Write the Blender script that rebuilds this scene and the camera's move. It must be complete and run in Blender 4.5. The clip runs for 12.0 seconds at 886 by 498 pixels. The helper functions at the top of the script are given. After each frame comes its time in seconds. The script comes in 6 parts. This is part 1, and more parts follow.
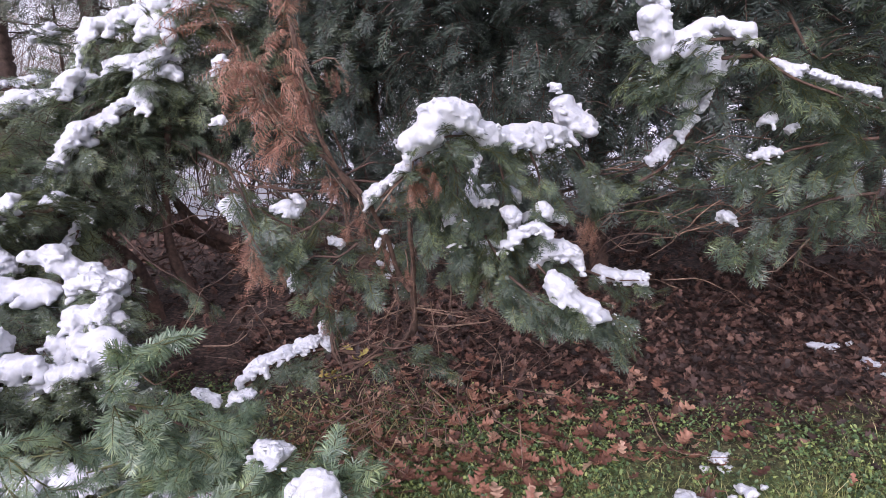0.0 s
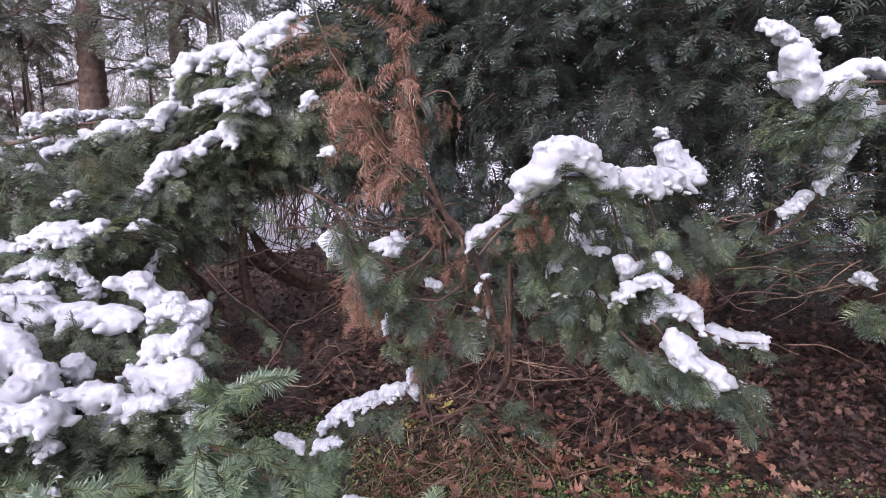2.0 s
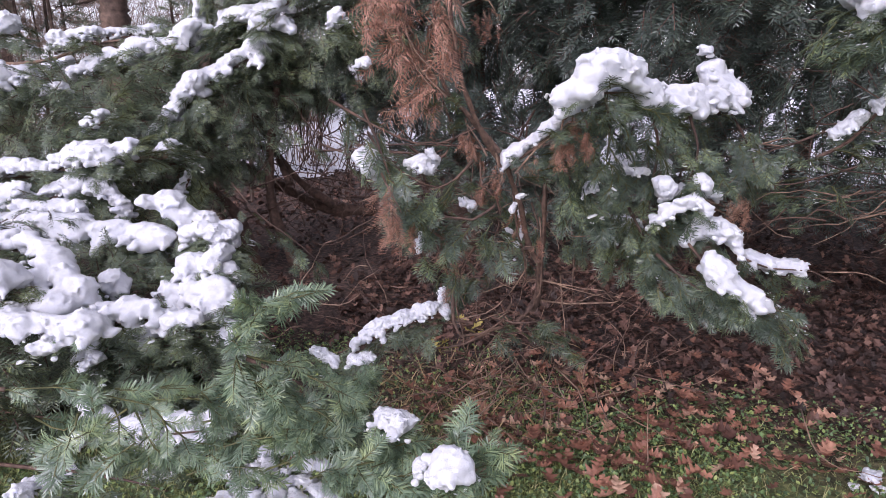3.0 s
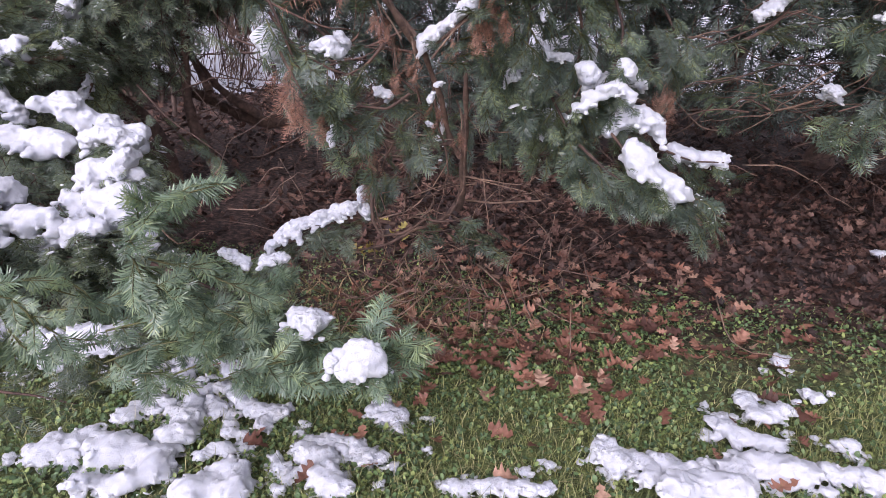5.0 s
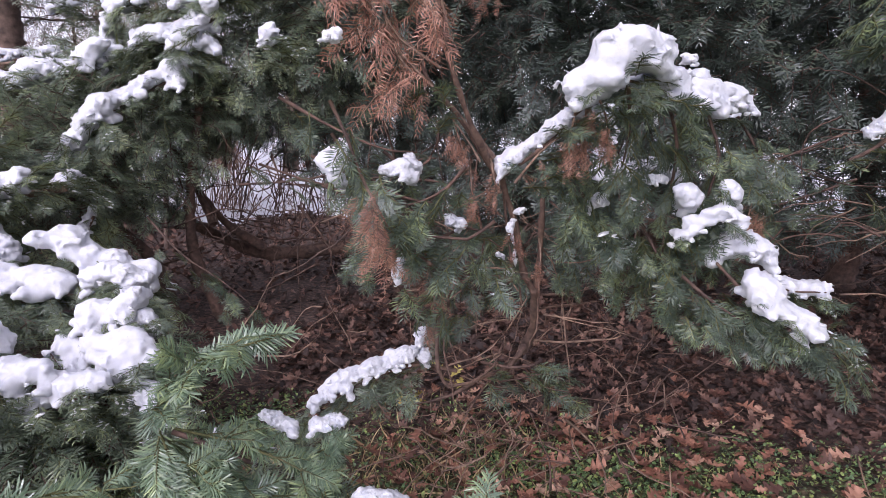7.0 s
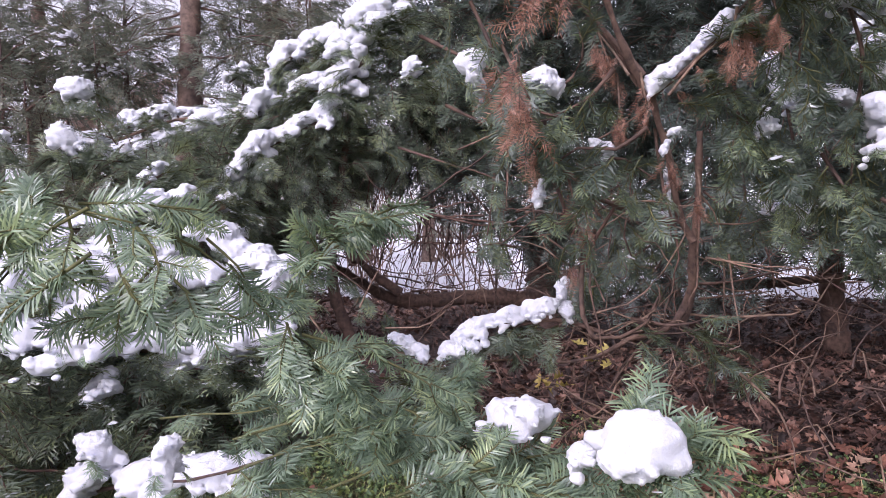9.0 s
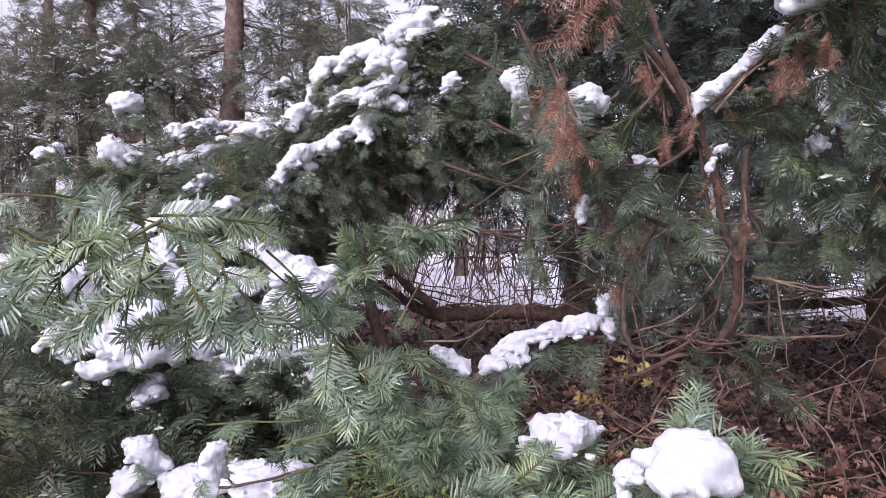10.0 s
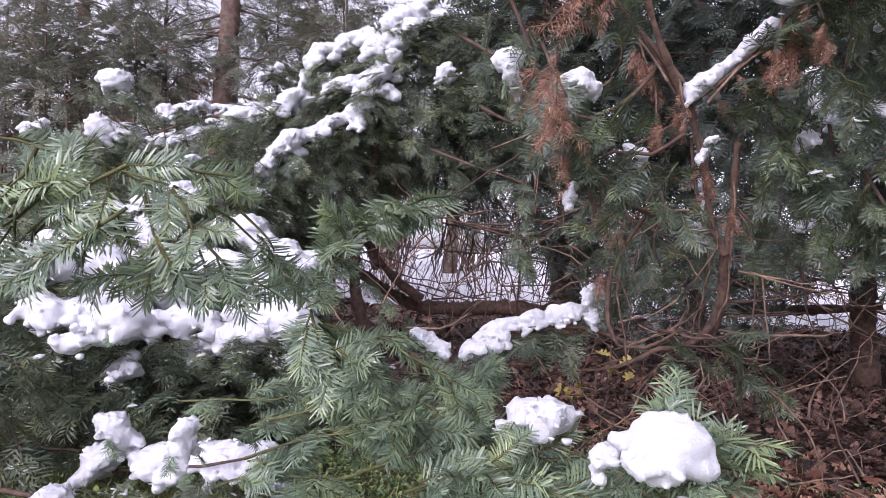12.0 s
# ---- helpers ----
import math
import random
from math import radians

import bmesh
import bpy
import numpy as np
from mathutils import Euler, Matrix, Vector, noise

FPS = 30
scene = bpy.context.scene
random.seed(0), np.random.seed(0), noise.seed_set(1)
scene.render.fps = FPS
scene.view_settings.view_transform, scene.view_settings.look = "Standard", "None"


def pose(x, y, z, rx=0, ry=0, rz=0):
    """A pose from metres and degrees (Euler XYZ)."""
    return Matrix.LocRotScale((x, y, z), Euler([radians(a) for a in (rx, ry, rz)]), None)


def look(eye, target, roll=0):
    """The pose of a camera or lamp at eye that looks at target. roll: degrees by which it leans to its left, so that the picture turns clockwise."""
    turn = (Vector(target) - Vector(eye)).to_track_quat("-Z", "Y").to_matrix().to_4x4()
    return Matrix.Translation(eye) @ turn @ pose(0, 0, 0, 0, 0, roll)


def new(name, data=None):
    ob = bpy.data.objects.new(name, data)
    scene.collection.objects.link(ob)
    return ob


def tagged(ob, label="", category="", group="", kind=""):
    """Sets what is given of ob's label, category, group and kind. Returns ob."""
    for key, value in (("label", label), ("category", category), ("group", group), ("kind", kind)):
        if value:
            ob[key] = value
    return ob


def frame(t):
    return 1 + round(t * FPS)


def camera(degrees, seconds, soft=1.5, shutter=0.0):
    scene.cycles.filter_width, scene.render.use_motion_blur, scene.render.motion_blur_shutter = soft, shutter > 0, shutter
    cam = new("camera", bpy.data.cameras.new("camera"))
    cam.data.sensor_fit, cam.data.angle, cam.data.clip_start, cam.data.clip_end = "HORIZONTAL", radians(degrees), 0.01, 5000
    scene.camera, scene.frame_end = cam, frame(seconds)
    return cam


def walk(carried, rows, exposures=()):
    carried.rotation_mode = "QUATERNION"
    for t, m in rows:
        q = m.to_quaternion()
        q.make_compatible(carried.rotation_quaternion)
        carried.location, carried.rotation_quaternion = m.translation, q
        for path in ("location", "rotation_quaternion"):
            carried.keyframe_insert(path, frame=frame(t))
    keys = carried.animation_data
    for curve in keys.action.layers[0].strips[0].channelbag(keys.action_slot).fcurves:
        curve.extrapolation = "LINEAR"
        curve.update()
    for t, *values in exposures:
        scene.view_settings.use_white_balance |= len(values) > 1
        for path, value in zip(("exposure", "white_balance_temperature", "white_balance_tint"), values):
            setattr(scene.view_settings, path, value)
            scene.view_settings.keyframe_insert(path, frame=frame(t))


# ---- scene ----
# The camera and its way: a hand-held view of a snowy yew thicket, stooping forward at the end.
cam = camera(69.2, 12.0, soft=0.75)
PATH = [
    (0, (0.123, -0.04, 1.595), (0.027, 1.919, 1.203), -2.3),
    (0.5, (0.046, 0.03, 1.578), (-0.141, 1.962, 1.095), -1.8),
    (1, (-0.012, 0.096, 1.579), (-0.236, 2.03, 1.125), -0.8),
    (1.5, (-0.048, 0.129, 1.598), (-0.307, 2.088, 1.292), 0.1),
    (2, (-0.078, 0.108, 1.575), (-0.338, 2.075, 1.321), -0.2),
    (2.5, (-0.105, 0.112, 1.516), (-0.44, 2.034, 1.076), 0.3),
    (2.7, (-0.132, 0.113, 1.528), (-0.454, 2.032, 1.064), 0.2),
    (4.3, (-0.078, 0.177, 1.469), (-0.395, 2.095, 1.001), 0.7),
    (4.5, (-0.073, 0.174, 1.416), (-0.324, 2.076, 0.851), 1.0),
    (5, (-0.04, 0.202, 1.409), (-0.18, 2.072, 0.714), 0.7),
    (5.5, (-0.049, 0.174, 1.459), (-0.216, 2.065, 0.828), 0.2),
    (6, (-0.118, 0.224, 1.46), (-0.318, 2.146, 0.947), 0.7),
    (6.5, (-0.344, 0.413, 1.459), (-0.461, 2.364, 1.035), -0.2),
    (6.7, (-0.383, 0.467, 1.451), (-0.454, 2.427, 1.059), -0.2),
    (8.3, (-0.358, 0.64, 0.772), (-0.625, 2.622, 0.793), 0.9),
    (8.5, (-0.382, 0.629, 0.814), (-0.689, 2.606, 0.818), -0.2),
    (9, (-0.413, 0.615, 0.851), (-0.903, 2.554, 0.858), -0.2),
    (9.5, (-0.422, 0.604, 0.842), (-0.996, 2.52, 0.863), 1.3),
    (10, (-0.436, 0.591, 0.852), (-1.023, 2.502, 0.902), 0.7),
    (10.5, (-0.446, 0.598, 0.844), (-1.042, 2.506, 0.911), 1.2),
    (11, (-0.449, 0.607, 0.845), (-1.039, 2.517, 0.919), 0.8),
    (11.5, (-0.439, 0.61, 0.842), (-1.008, 2.526, 0.912), 1.2),
    (12, (-0.428, 0.624, 0.81), (-0.985, 2.544, 0.855), 2.9),
]
walk(cam, [(t, look(eye, target, roll)) for t, eye, target, roll in PATH], [(0.0, 0.0, 5950, 28.0), (6.8, 0.02, 5950, 28.0), (8.5, 0.24, 5950, 31.0), (9.5, 0.15, 5950, 31.0)])

# ---- light: a bright overcast winter day ----
world = bpy.data.worlds.new("overcast_sky")
scene.world = world
world.use_nodes = True
wn, wl = world.node_tree.nodes, world.node_tree.links
sky = wn.new("ShaderNodeTexSky")
sky.sky_type = "NISHITA"
sky.sun_disc = False
sky.sun_elevation, sky.sun_rotation = radians(32), radians(200)
sky.air_density, sky.dust_density, sky.ozone_density = 1.0, 3.0, 1.0
pale = wn.new("ShaderNodeHueSaturation")
pale.inputs["Saturation"].default_value = 0.12
wl.new(sky.outputs[0], pale.inputs["Color"])
wl.new(pale.outputs[0], wn["Background"].inputs["Color"])
wn["Background"].inputs["Strength"].default_value = 0.26
sun = new("sun", bpy.data.lights.new("sun", "SUN"))
sun.data.energy, sun.data.angle, sun.data.color = 0.5, radians(40), (1.0, 0.97, 0.93)
sun.matrix_world = look((-3, -8, 6.2), (0, 0, 0))


# ---- materials ----
def material(name):
    m = bpy.data.materials.new(name)
    m.use_nodes = True
    n, l = m.node_tree.nodes, m.node_tree.links
    return m, n, l, n["Principled BSDF"]


def ramp(n, stops):
    r = n.new("ShaderNodeValToRGB")
    els = r.color_ramp.elements
    while len(els) < len(stops):
        els.new(0.5)
    for e, (p, c) in zip(els, stops):
        e.position, e.color = p, (*c, 1)
    return r


def noise_node(n, l, scale, detail=4.0, coords="Object"):
    c = n.new("ShaderNodeTexCoord")
    t = n.new("ShaderNodeTexNoise")
    t.inputs["Scale"].default_value, t.inputs["Detail"].default_value = scale, detail
    l.new(c.outputs[coords], t.inputs["Vector"])
    return t


def bump(n, l, bsdf, height, strength, distance):
    b = n.new("ShaderNodeBump")
    b.inputs["Strength"].default_value, b.inputs["Distance"].default_value = strength, distance
    l.new(height, b.inputs["Height"])
    l.new(b.outputs[0], bsdf.inputs["Normal"])


def blend(n, l, fac, a, b, mode="MIX"):
    x = n.new("ShaderNodeMix")
    x.data_type, x.blend_type = "RGBA", mode
    for s, v in ((x.inputs[0], fac), (x.inputs[6], a), (x.inputs[7], b)):
        if isinstance(v, (int, float)):
            s.default_value = v
        elif isinstance(v, tuple):
            s.default_value = (*v, 1)
        else:
            l.new(v, s)
    return x.outputs[2]


def needle_material(name, dark, mid, light, rough=0.42, patch=5.0, translucent=0.28):
    """Needles: each its own tone, with lighter and darker sprays."""
    m, n, l, b = material(name)
    g = n.new("ShaderNodeNewGeometry")
    r = ramp(n, ((0.0, dark), (0.55, mid), (1.0, light)))
    z = noise_node(n, l, patch, 3.0)
    mixv = n.new("ShaderNodeMath")
    mixv.operation = "MULTIPLY_ADD"
    l.new(g.outputs["Random Per Island"], mixv.inputs[0])
    mixv.inputs[1].default_value = 0.55
    sub = n.new("ShaderNodeMapRange")
    sub.inputs[1].default_value, sub.inputs[2].default_value = 0.35, 0.7
    sub.inputs[3].default_value, sub.inputs[4].default_value = -0.05, 0.5
    l.new(z.outputs[0], sub.inputs[0])
    l.new(sub.outputs[0], mixv.inputs[2])
    l.new(mixv.outputs[0], r.inputs[0])
    l.new(r.outputs[0], b.inputs["Base Color"])
    b.inputs["Roughness"].default_value = rough
    b.inputs["Specular IOR Level"].default_value = 0.8
    b.inputs["Coat Weight"].default_value, b.inputs["Coat Roughness"].default_value = 0.25, 0.25
    t = n.new("ShaderNodeBsdfTranslucent")
    l.new(r.outputs[0], t.inputs["Color"])
    s = n.new("ShaderNodeMixShader")
    s.inputs[0].default_value = translucent
    l.new(b.outputs[0], s.inputs[1])
    l.new(t.outputs[0], s.inputs[2])
    l.new(s.outputs[0], n["Material Output"].inputs["Surface"])
    return m


def bark_material(name, dark, light, scale=30.0, strength=0.6):
    m, n, l, b = material(name)
    a = noise_node(n, l, scale, 6.0)
    c = noise_node(n, l, scale / 7, 3.0)
    r = ramp(n, ((0.3, dark), (0.72, light)))
    l.new(a.outputs[0], r.inputs[0])
    k = ramp(n, ((0.35, (0.6, 0.6, 0.6)), (0.7, (1.15, 1.1, 1.0))))
    l.new(c.outputs[0], k.inputs[0])
    l.new(blend(n, l, 1.0, r.outputs[0], k.outputs[0], "MULTIPLY"), b.inputs["Base Color"])
    b.inputs["Roughness"].default_value = 0.85
    bump(n, l, b, a.outputs[0], strength, 0.004)
    return m


M_NEEDLE = needle_material("yew_needles", (0.07, 0.096, 0.07), (0.165, 0.21, 0.132), (0.36, 0.41, 0.18), 0.36)
# paler near needles: the sky's sheen on them is put into the colour
M_NEEDLE_NEAR = needle_material("sky_sheen_needles", (0.1, 0.148, 0.102), (0.21, 0.29, 0.18), (0.4, 0.48, 0.22), 0.26, 9.0)
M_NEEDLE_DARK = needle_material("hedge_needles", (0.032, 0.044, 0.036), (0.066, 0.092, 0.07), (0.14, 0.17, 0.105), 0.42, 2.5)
M_NEEDLE_DEAD = needle_material("dead_needles", (0.17, 0.08, 0.056), (0.38, 0.172, 0.108), (0.58, 0.37, 0.26), 0.6, 9.0, 0.25)
M_NEEDLE_FAR = needle_material("far_conifer_needles", (0.07, 0.09, 0.064), (0.155, 0.175, 0.118), (0.3, 0.27, 0.17), 0.6, 1.2)
# darker copy of the yew needles, with the sprays' shade put into the colour
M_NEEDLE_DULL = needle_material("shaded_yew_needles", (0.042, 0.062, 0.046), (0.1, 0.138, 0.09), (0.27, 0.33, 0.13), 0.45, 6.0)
M_BARK = bark_material("yew_bark", (0.055, 0.033, 0.026), (0.17, 0.105, 0.08))
M_BARK_PALE = bark_material("dry_twig_bark", (0.12, 0.075, 0.055), (0.31, 0.21, 0.155), 60.0, 0.3)
M_STEM = bark_material("yew_stem_bark", (0.06, 0.036, 0.028), (0.19, 0.118, 0.088), 45.0, 0.9)
M_BARK_FAR = bark_material("pine_bark", (0.065, 0.042, 0.034), (0.2, 0.135, 0.108), 14.0, 1.0)
M_SHOOT = bark_material("green_shoot", (0.07, 0.085, 0.03), (0.16, 0.15, 0.06), 80.0, 0.2)

M_SNOW, n, l, b = material("fresh_snow")
fine, broad = noise_node(n, l, 260.0, 3.0), noise_node(n, l, 35.0, 4.0)
r = ramp(n, ((0.3, (0.54, 0.545, 0.575)), (0.6, (0.61, 0.615, 0.645))))
l.new(broad.outputs[0], r.inputs[0])
l.new(r.outputs[0], b.inputs["Base Color"])
b.inputs["Roughness"].default_value = 0.55
b.inputs["Specular IOR Level"].default_value = 0.25
b.inputs["Subsurface Weight"].default_value = 0.85
b.inputs["Subsurface Radius"].default_value = (0.03, 0.031, 0.034)
b.inputs["Subsurface Scale"].default_value = 1.0
h = n.new("ShaderNodeMath")
h.operation = "MULTIPLY_ADD"
h.inputs[1].default_value = 0.5
l.new(fine.outputs[0], h.inputs[0])
l.new(broad.outputs[0], h.inputs[2])
bump(n, l, b, h.outputs[0], 0.6, 0.008)

M_SOIL, n, l, b = material("leaf_mould_and_moss")
c = n.new("ShaderNodeTexCoord")
sep = n.new("ShaderNodeSeparateXYZ")
l.new(c.outputs["Object"], sep.inputs[0])
a1, a2, a3 = noise_node(n, l, 2.2, 5.0), noise_node(n, l, 28.0, 6.0), noise_node(n, l, 120.0, 3.0)
litter = ramp(n, ((0.34, (0.022, 0.014, 0.011)), (0.5, (0.07, 0.042, 0.032)), (0.68, (0.18, 0.11, 0.08))))
l.new(a2.outputs[0], litter.inputs[0])
turf = ramp(n, ((0.3, (0.045, 0.05, 0.022)), (0.5, (0.105, 0.13, 0.047)), (0.75, (0.24, 0.27, 0.092))))
l.new(a2.outputs[0], turf.inputs[0])
edge = n.new("ShaderNodeMath")
edge.operation = "MULTIPLY_ADD"
edge.inputs[1].default_value = 2.0
l.new(a1.outputs[0], edge.inputs[0])
l.new(sep.outputs[1], edge.inputs[2])
m1 = n.new("ShaderNodeMapRange")
m1.inputs[1].default_value, m1.inputs[2].default_value = 3.3, 4.3
l.new(edge.outputs[0], m1.inputs[0])
l.new(blend(n, l, m1.outputs[0], turf.outputs[0], litter.outputs[0]), b.inputs["Base Color"])
b.inputs["Roughness"].default_value = 0.9
bump(n, l, b, a3.outputs[0], 0.8, 0.01)


def leaf_material(name, stops, rough=0.6):
    m, n, l, b = material(name)
    g, o = n.new("ShaderNodeNewGeometry"), n.new("ShaderNodeObjectInfo")
    add = n.new("ShaderNodeMath")
    l.new(g.outputs["Random Per Island"], add.inputs[0])
    l.new(o.outputs["Random"], add.inputs[1])
    fr = n.new("ShaderNodeMath")
    fr.operation = "FRACT"
    l.new(add.outputs[0], fr.inputs[0])
    r = ramp(n, stops)
    l.new(fr.outputs[0], r.inputs[0])
    z = noise_node(n, l, 45.0, 4.0)
    k = ramp(n, ((0.3, (0.6, 0.55, 0.5)), (0.7, (1.1, 1.1, 1.1))))
    l.new(z.outputs[0], k.inputs[0])
    l.new(blend(n, l, 1.0, r.outputs[0], k.outputs[0], "MULTIPLY"), b.inputs["Base Color"])
    b.inputs["Roughness"].default_value = rough
    bump(n, l, b, z.outputs[0], 0.4, 0.003)
    return m


M_OAK = leaf_material("dead_oak_leaf", ((0.0, (0.09, 0.04, 0.028)), (0.4, (0.22, 0.095, 0.06)), (0.75, (0.35, 0.165, 0.105)), (1.0, (0.5, 0.33, 0.23))))
M_LITTER = leaf_material("old_leaf_litter", ((0.0, (0.024, 0.015, 0.012)), (0.5, (0.074, 0.04, 0.03)), (0.85, (0.165, 0.085, 0.06)), (1.0, (0.28, 0.165, 0.12))), 0.7)
M_COVER = leaf_material("ground_cover_leaf", ((0.0, (0.055, 0.1, 0.045)), (0.6, (0.145, 0.235, 0.085)), (1.0, (0.33, 0.4, 0.12))), 0.5)
M_GRASS = leaf_material("grass_blade", ((0.0, (0.08, 0.11, 0.035)), (0.5, (0.27, 0.31, 0.10)), (0.85, (0.44, 0.45, 0.18)), (1.0, (0.56, 0.5, 0.28))), 0.5)

# ---- shapes ----
rng = np.random.default_rng(11)


def spline(pts, count):
    """A smooth line through a few places."""
    p = np.array(pts, float)
    if len(p) == 1:
        p = np.vstack([p, p + (0.03, 0, 0)])
    p = np.vstack([2 * p[0] - p[1], p, 2 * p[-1] - p[-2]])
    u = np.linspace(0, len(p) - 3 - 1e-6, count)
    k = u.astype(int)
    f = (u - k)[:, None]
    a, b_, c_, d = p[k], p[k + 1], p[k + 2], p[k + 3]
    return 0.5 * (2 * b_ + (c_ - a) * f + (2 * a - 5 * b_ + 4 * c_ - d) * f**2 + (3 * b_ - a - 3 * c_ + d) * f**3)


def length_of(p):
    return float(np.linalg.norm(np.diff(p, axis=0), axis=1).sum())


def quad_mesh(name, verts, quads, mats, index=None, smooth=False):
    verts, quads = np.asarray(verts, np.float32), np.asarray(quads, np.int32)
    me = bpy.data.meshes.new(name)
    me.vertices.add(len(verts))
    me.vertices.foreach_set("co", verts.ravel())
    me.loops.add(quads.size)
    me.loops.foreach_set("vertex_index", quads.ravel())
    me.polygons.add(len(quads))
    k = quads.shape[1]
    me.polygons.foreach_set("loop_start", np.arange(0, quads.size, k, dtype=np.int32))
    for m in mats:
        me.materials.append(m)
    if index is not None:
        me.polygons.foreach_set("material_index", np.asarray(index, np.int32))
    if smooth:
        me.polygons.foreach_set("use_smooth", np.ones(len(quads), bool))
    me.update(calc_edges=True)
    me.validate()
    return me


def tube_arrays(line, r0, r1, sides=7, knots=0.0, base=0):
    """A tapering round stem along a line, with slight knots."""
    n = len(line)
    t = np.gradient(line, axis=0)
    t /= np.linalg.norm(t, axis=1)[:, None] + 1e-9
    ref = np.where(np.abs(t[:, 2:3]) > 0.8, [[1.0, 0.2, 0.0]], [[0.0, 0.1, 1.0]])
    s = np.cross(t, ref)
    s /= np.linalg.norm(s, axis=1)[:, None]
    w = np.cross(t, s)
    rad = np.linspace(r0, r1, n) * (1 + knots * rng.normal(0, 1, n))
    a = np.linspace(0, 2 * math.pi, sides, endpoint=False)
    ring = s[:, None] * np.cos(a)[None, :, None] + w[:, None] * np.sin(a)[None, :, None]
    wob = 1 + knots * rng.normal(0, 0.6, (n, sides, 1))
    v = (line[:, None] + ring * rad[:, None, None] * wob).reshape(-1, 3)
    i = np.arange(n - 1)[:, None] * sides
    j = np.arange(sides)[None]
    k = (j + 1) % sides
    q = np.stack([i + j, i + k, i + sides + k, i + sides + j], -1).reshape(-1, 4)
    caps = []
    for o in (0, (n - 1) * sides):
        caps += [[o + c, o + c + 1, o + sides - 2 - c, o + sides - 1 - c] for c in range(max(1, (sides - 2) // 2)) if c + 1 < sides - 2 - c]
    q = np.vstack([q, np.array(caps).reshape(-1, 4)]) if caps else q
    return v, q + base


def tube_part(name, pts, r0, r1, mat, parent, sides=7, knots=0.08, wander=0.0, label=""):
    line = spline(pts, max(4, int(length_of(np.array(pts)) / 0.05) + 2))
    if wander:
        line = line + np.cumsum(rng.normal(0, wander, line.shape), axis=0) * np.linspace(0, 1, len(line))[:, None]
    v, q = tube_arrays(line, r0, r1, sides, knots)
    ob = new(name, quad_mesh(name, v, q, [mat], smooth=True))
    ob.parent = parent
    return tagged(ob, label)


def thing(name, label, category, group="", kind="", at=(0, 0, 0)):
    ob = new(name)
    ob.location = at
    ob.empty_display_size = 0.05
    return tagged(ob, label, category, group, kind)


def needle_row(line, count, size, width, splay, rows, droop, gen):
    """Needles in two ranks along a shoot lying along x: arrays of quads."""
    V, Q = [], []
    u = np.linspace(0.04, 1.0, count)
    at = np.stack([np.interp(u, np.linspace(0, 1, len(line)), line[:, k]) for k in range(3)], 1)
    tan = np.gradient(at, axis=0)
    tan /= np.linalg.norm(tan, axis=1)[:, None] + 1e-9
    side = np.stack([-tan[:, 1], tan[:, 0], 0 * tan[:, 0]], 1)
    side /= np.linalg.norm(side, axis=1)[:, None] + 1e-9
    up = np.cross(tan, side)
    for sgn in (-1, 1):
        ang = splay * (1 - 0.5 * u**4) + gen.normal(0, 0.09, count)
        lift = gen.normal(0.14, 0.14, count)
        ln = size * (0.72 + 0.5 * np.sin(np.pi * np.clip(u * 0.86 + 0.1, 0, 1))) * gen.uniform(0.8, 1.12, count)
        d = tan * np.cos(ang)[:, None] + sgn * side * (np.sin(ang) * np.cos(lift))[:, None] + up * np.sin(lift)[:, None]
        across = np.cross(d, up)
        across /= np.linalg.norm(across, axis=1)[:, None] + 1e-9
        tilt = gen.normal(0, 0.28, count)[:, None]
        across = across * np.cos(tilt) + up * np.sin(tilt)
        ring = []
        o = sum(len(x) for x in V)
        if len(rows) == 1:
            mid_ = at + d * (ln * 0.42)[:, None]
            tip_ = at + d * ln[:, None] - up * (droop * ln)[:, None]
            V.append(np.stack([at, mid_ + across * width / 2, tip_, mid_ - across * width / 2], 1).reshape(-1, 3))
            Q.append(np.arange(count * 4).reshape(-1, 4) + o)
            continue
        for f, w in rows:
            c = at + d * (ln * f)[:, None] - up * (droop * ln * f * f)[:, None]
            ring += [c - across * (w * width / 2), c + across * (w * width / 2)]
        k = len(ring)
        V.append(np.stack(ring, 1).reshape(-1, 3))
        i = np.arange(count)[:, None] * k + o
        for r_ in range(k // 2 - 1):
            Q.append(i + np.array([[2 * r_, 2 * r_ + 1, 2 * r_ + 3, 2 * r_ + 2]]))
    return np.vstack(V), np.vstack(Q)


NEAR_ROWS = ((0.0, 0.4), (0.3, 1.0), (0.8, 0.85), (1.0, 0.1))
KITE = ((0.4, 1.0),)


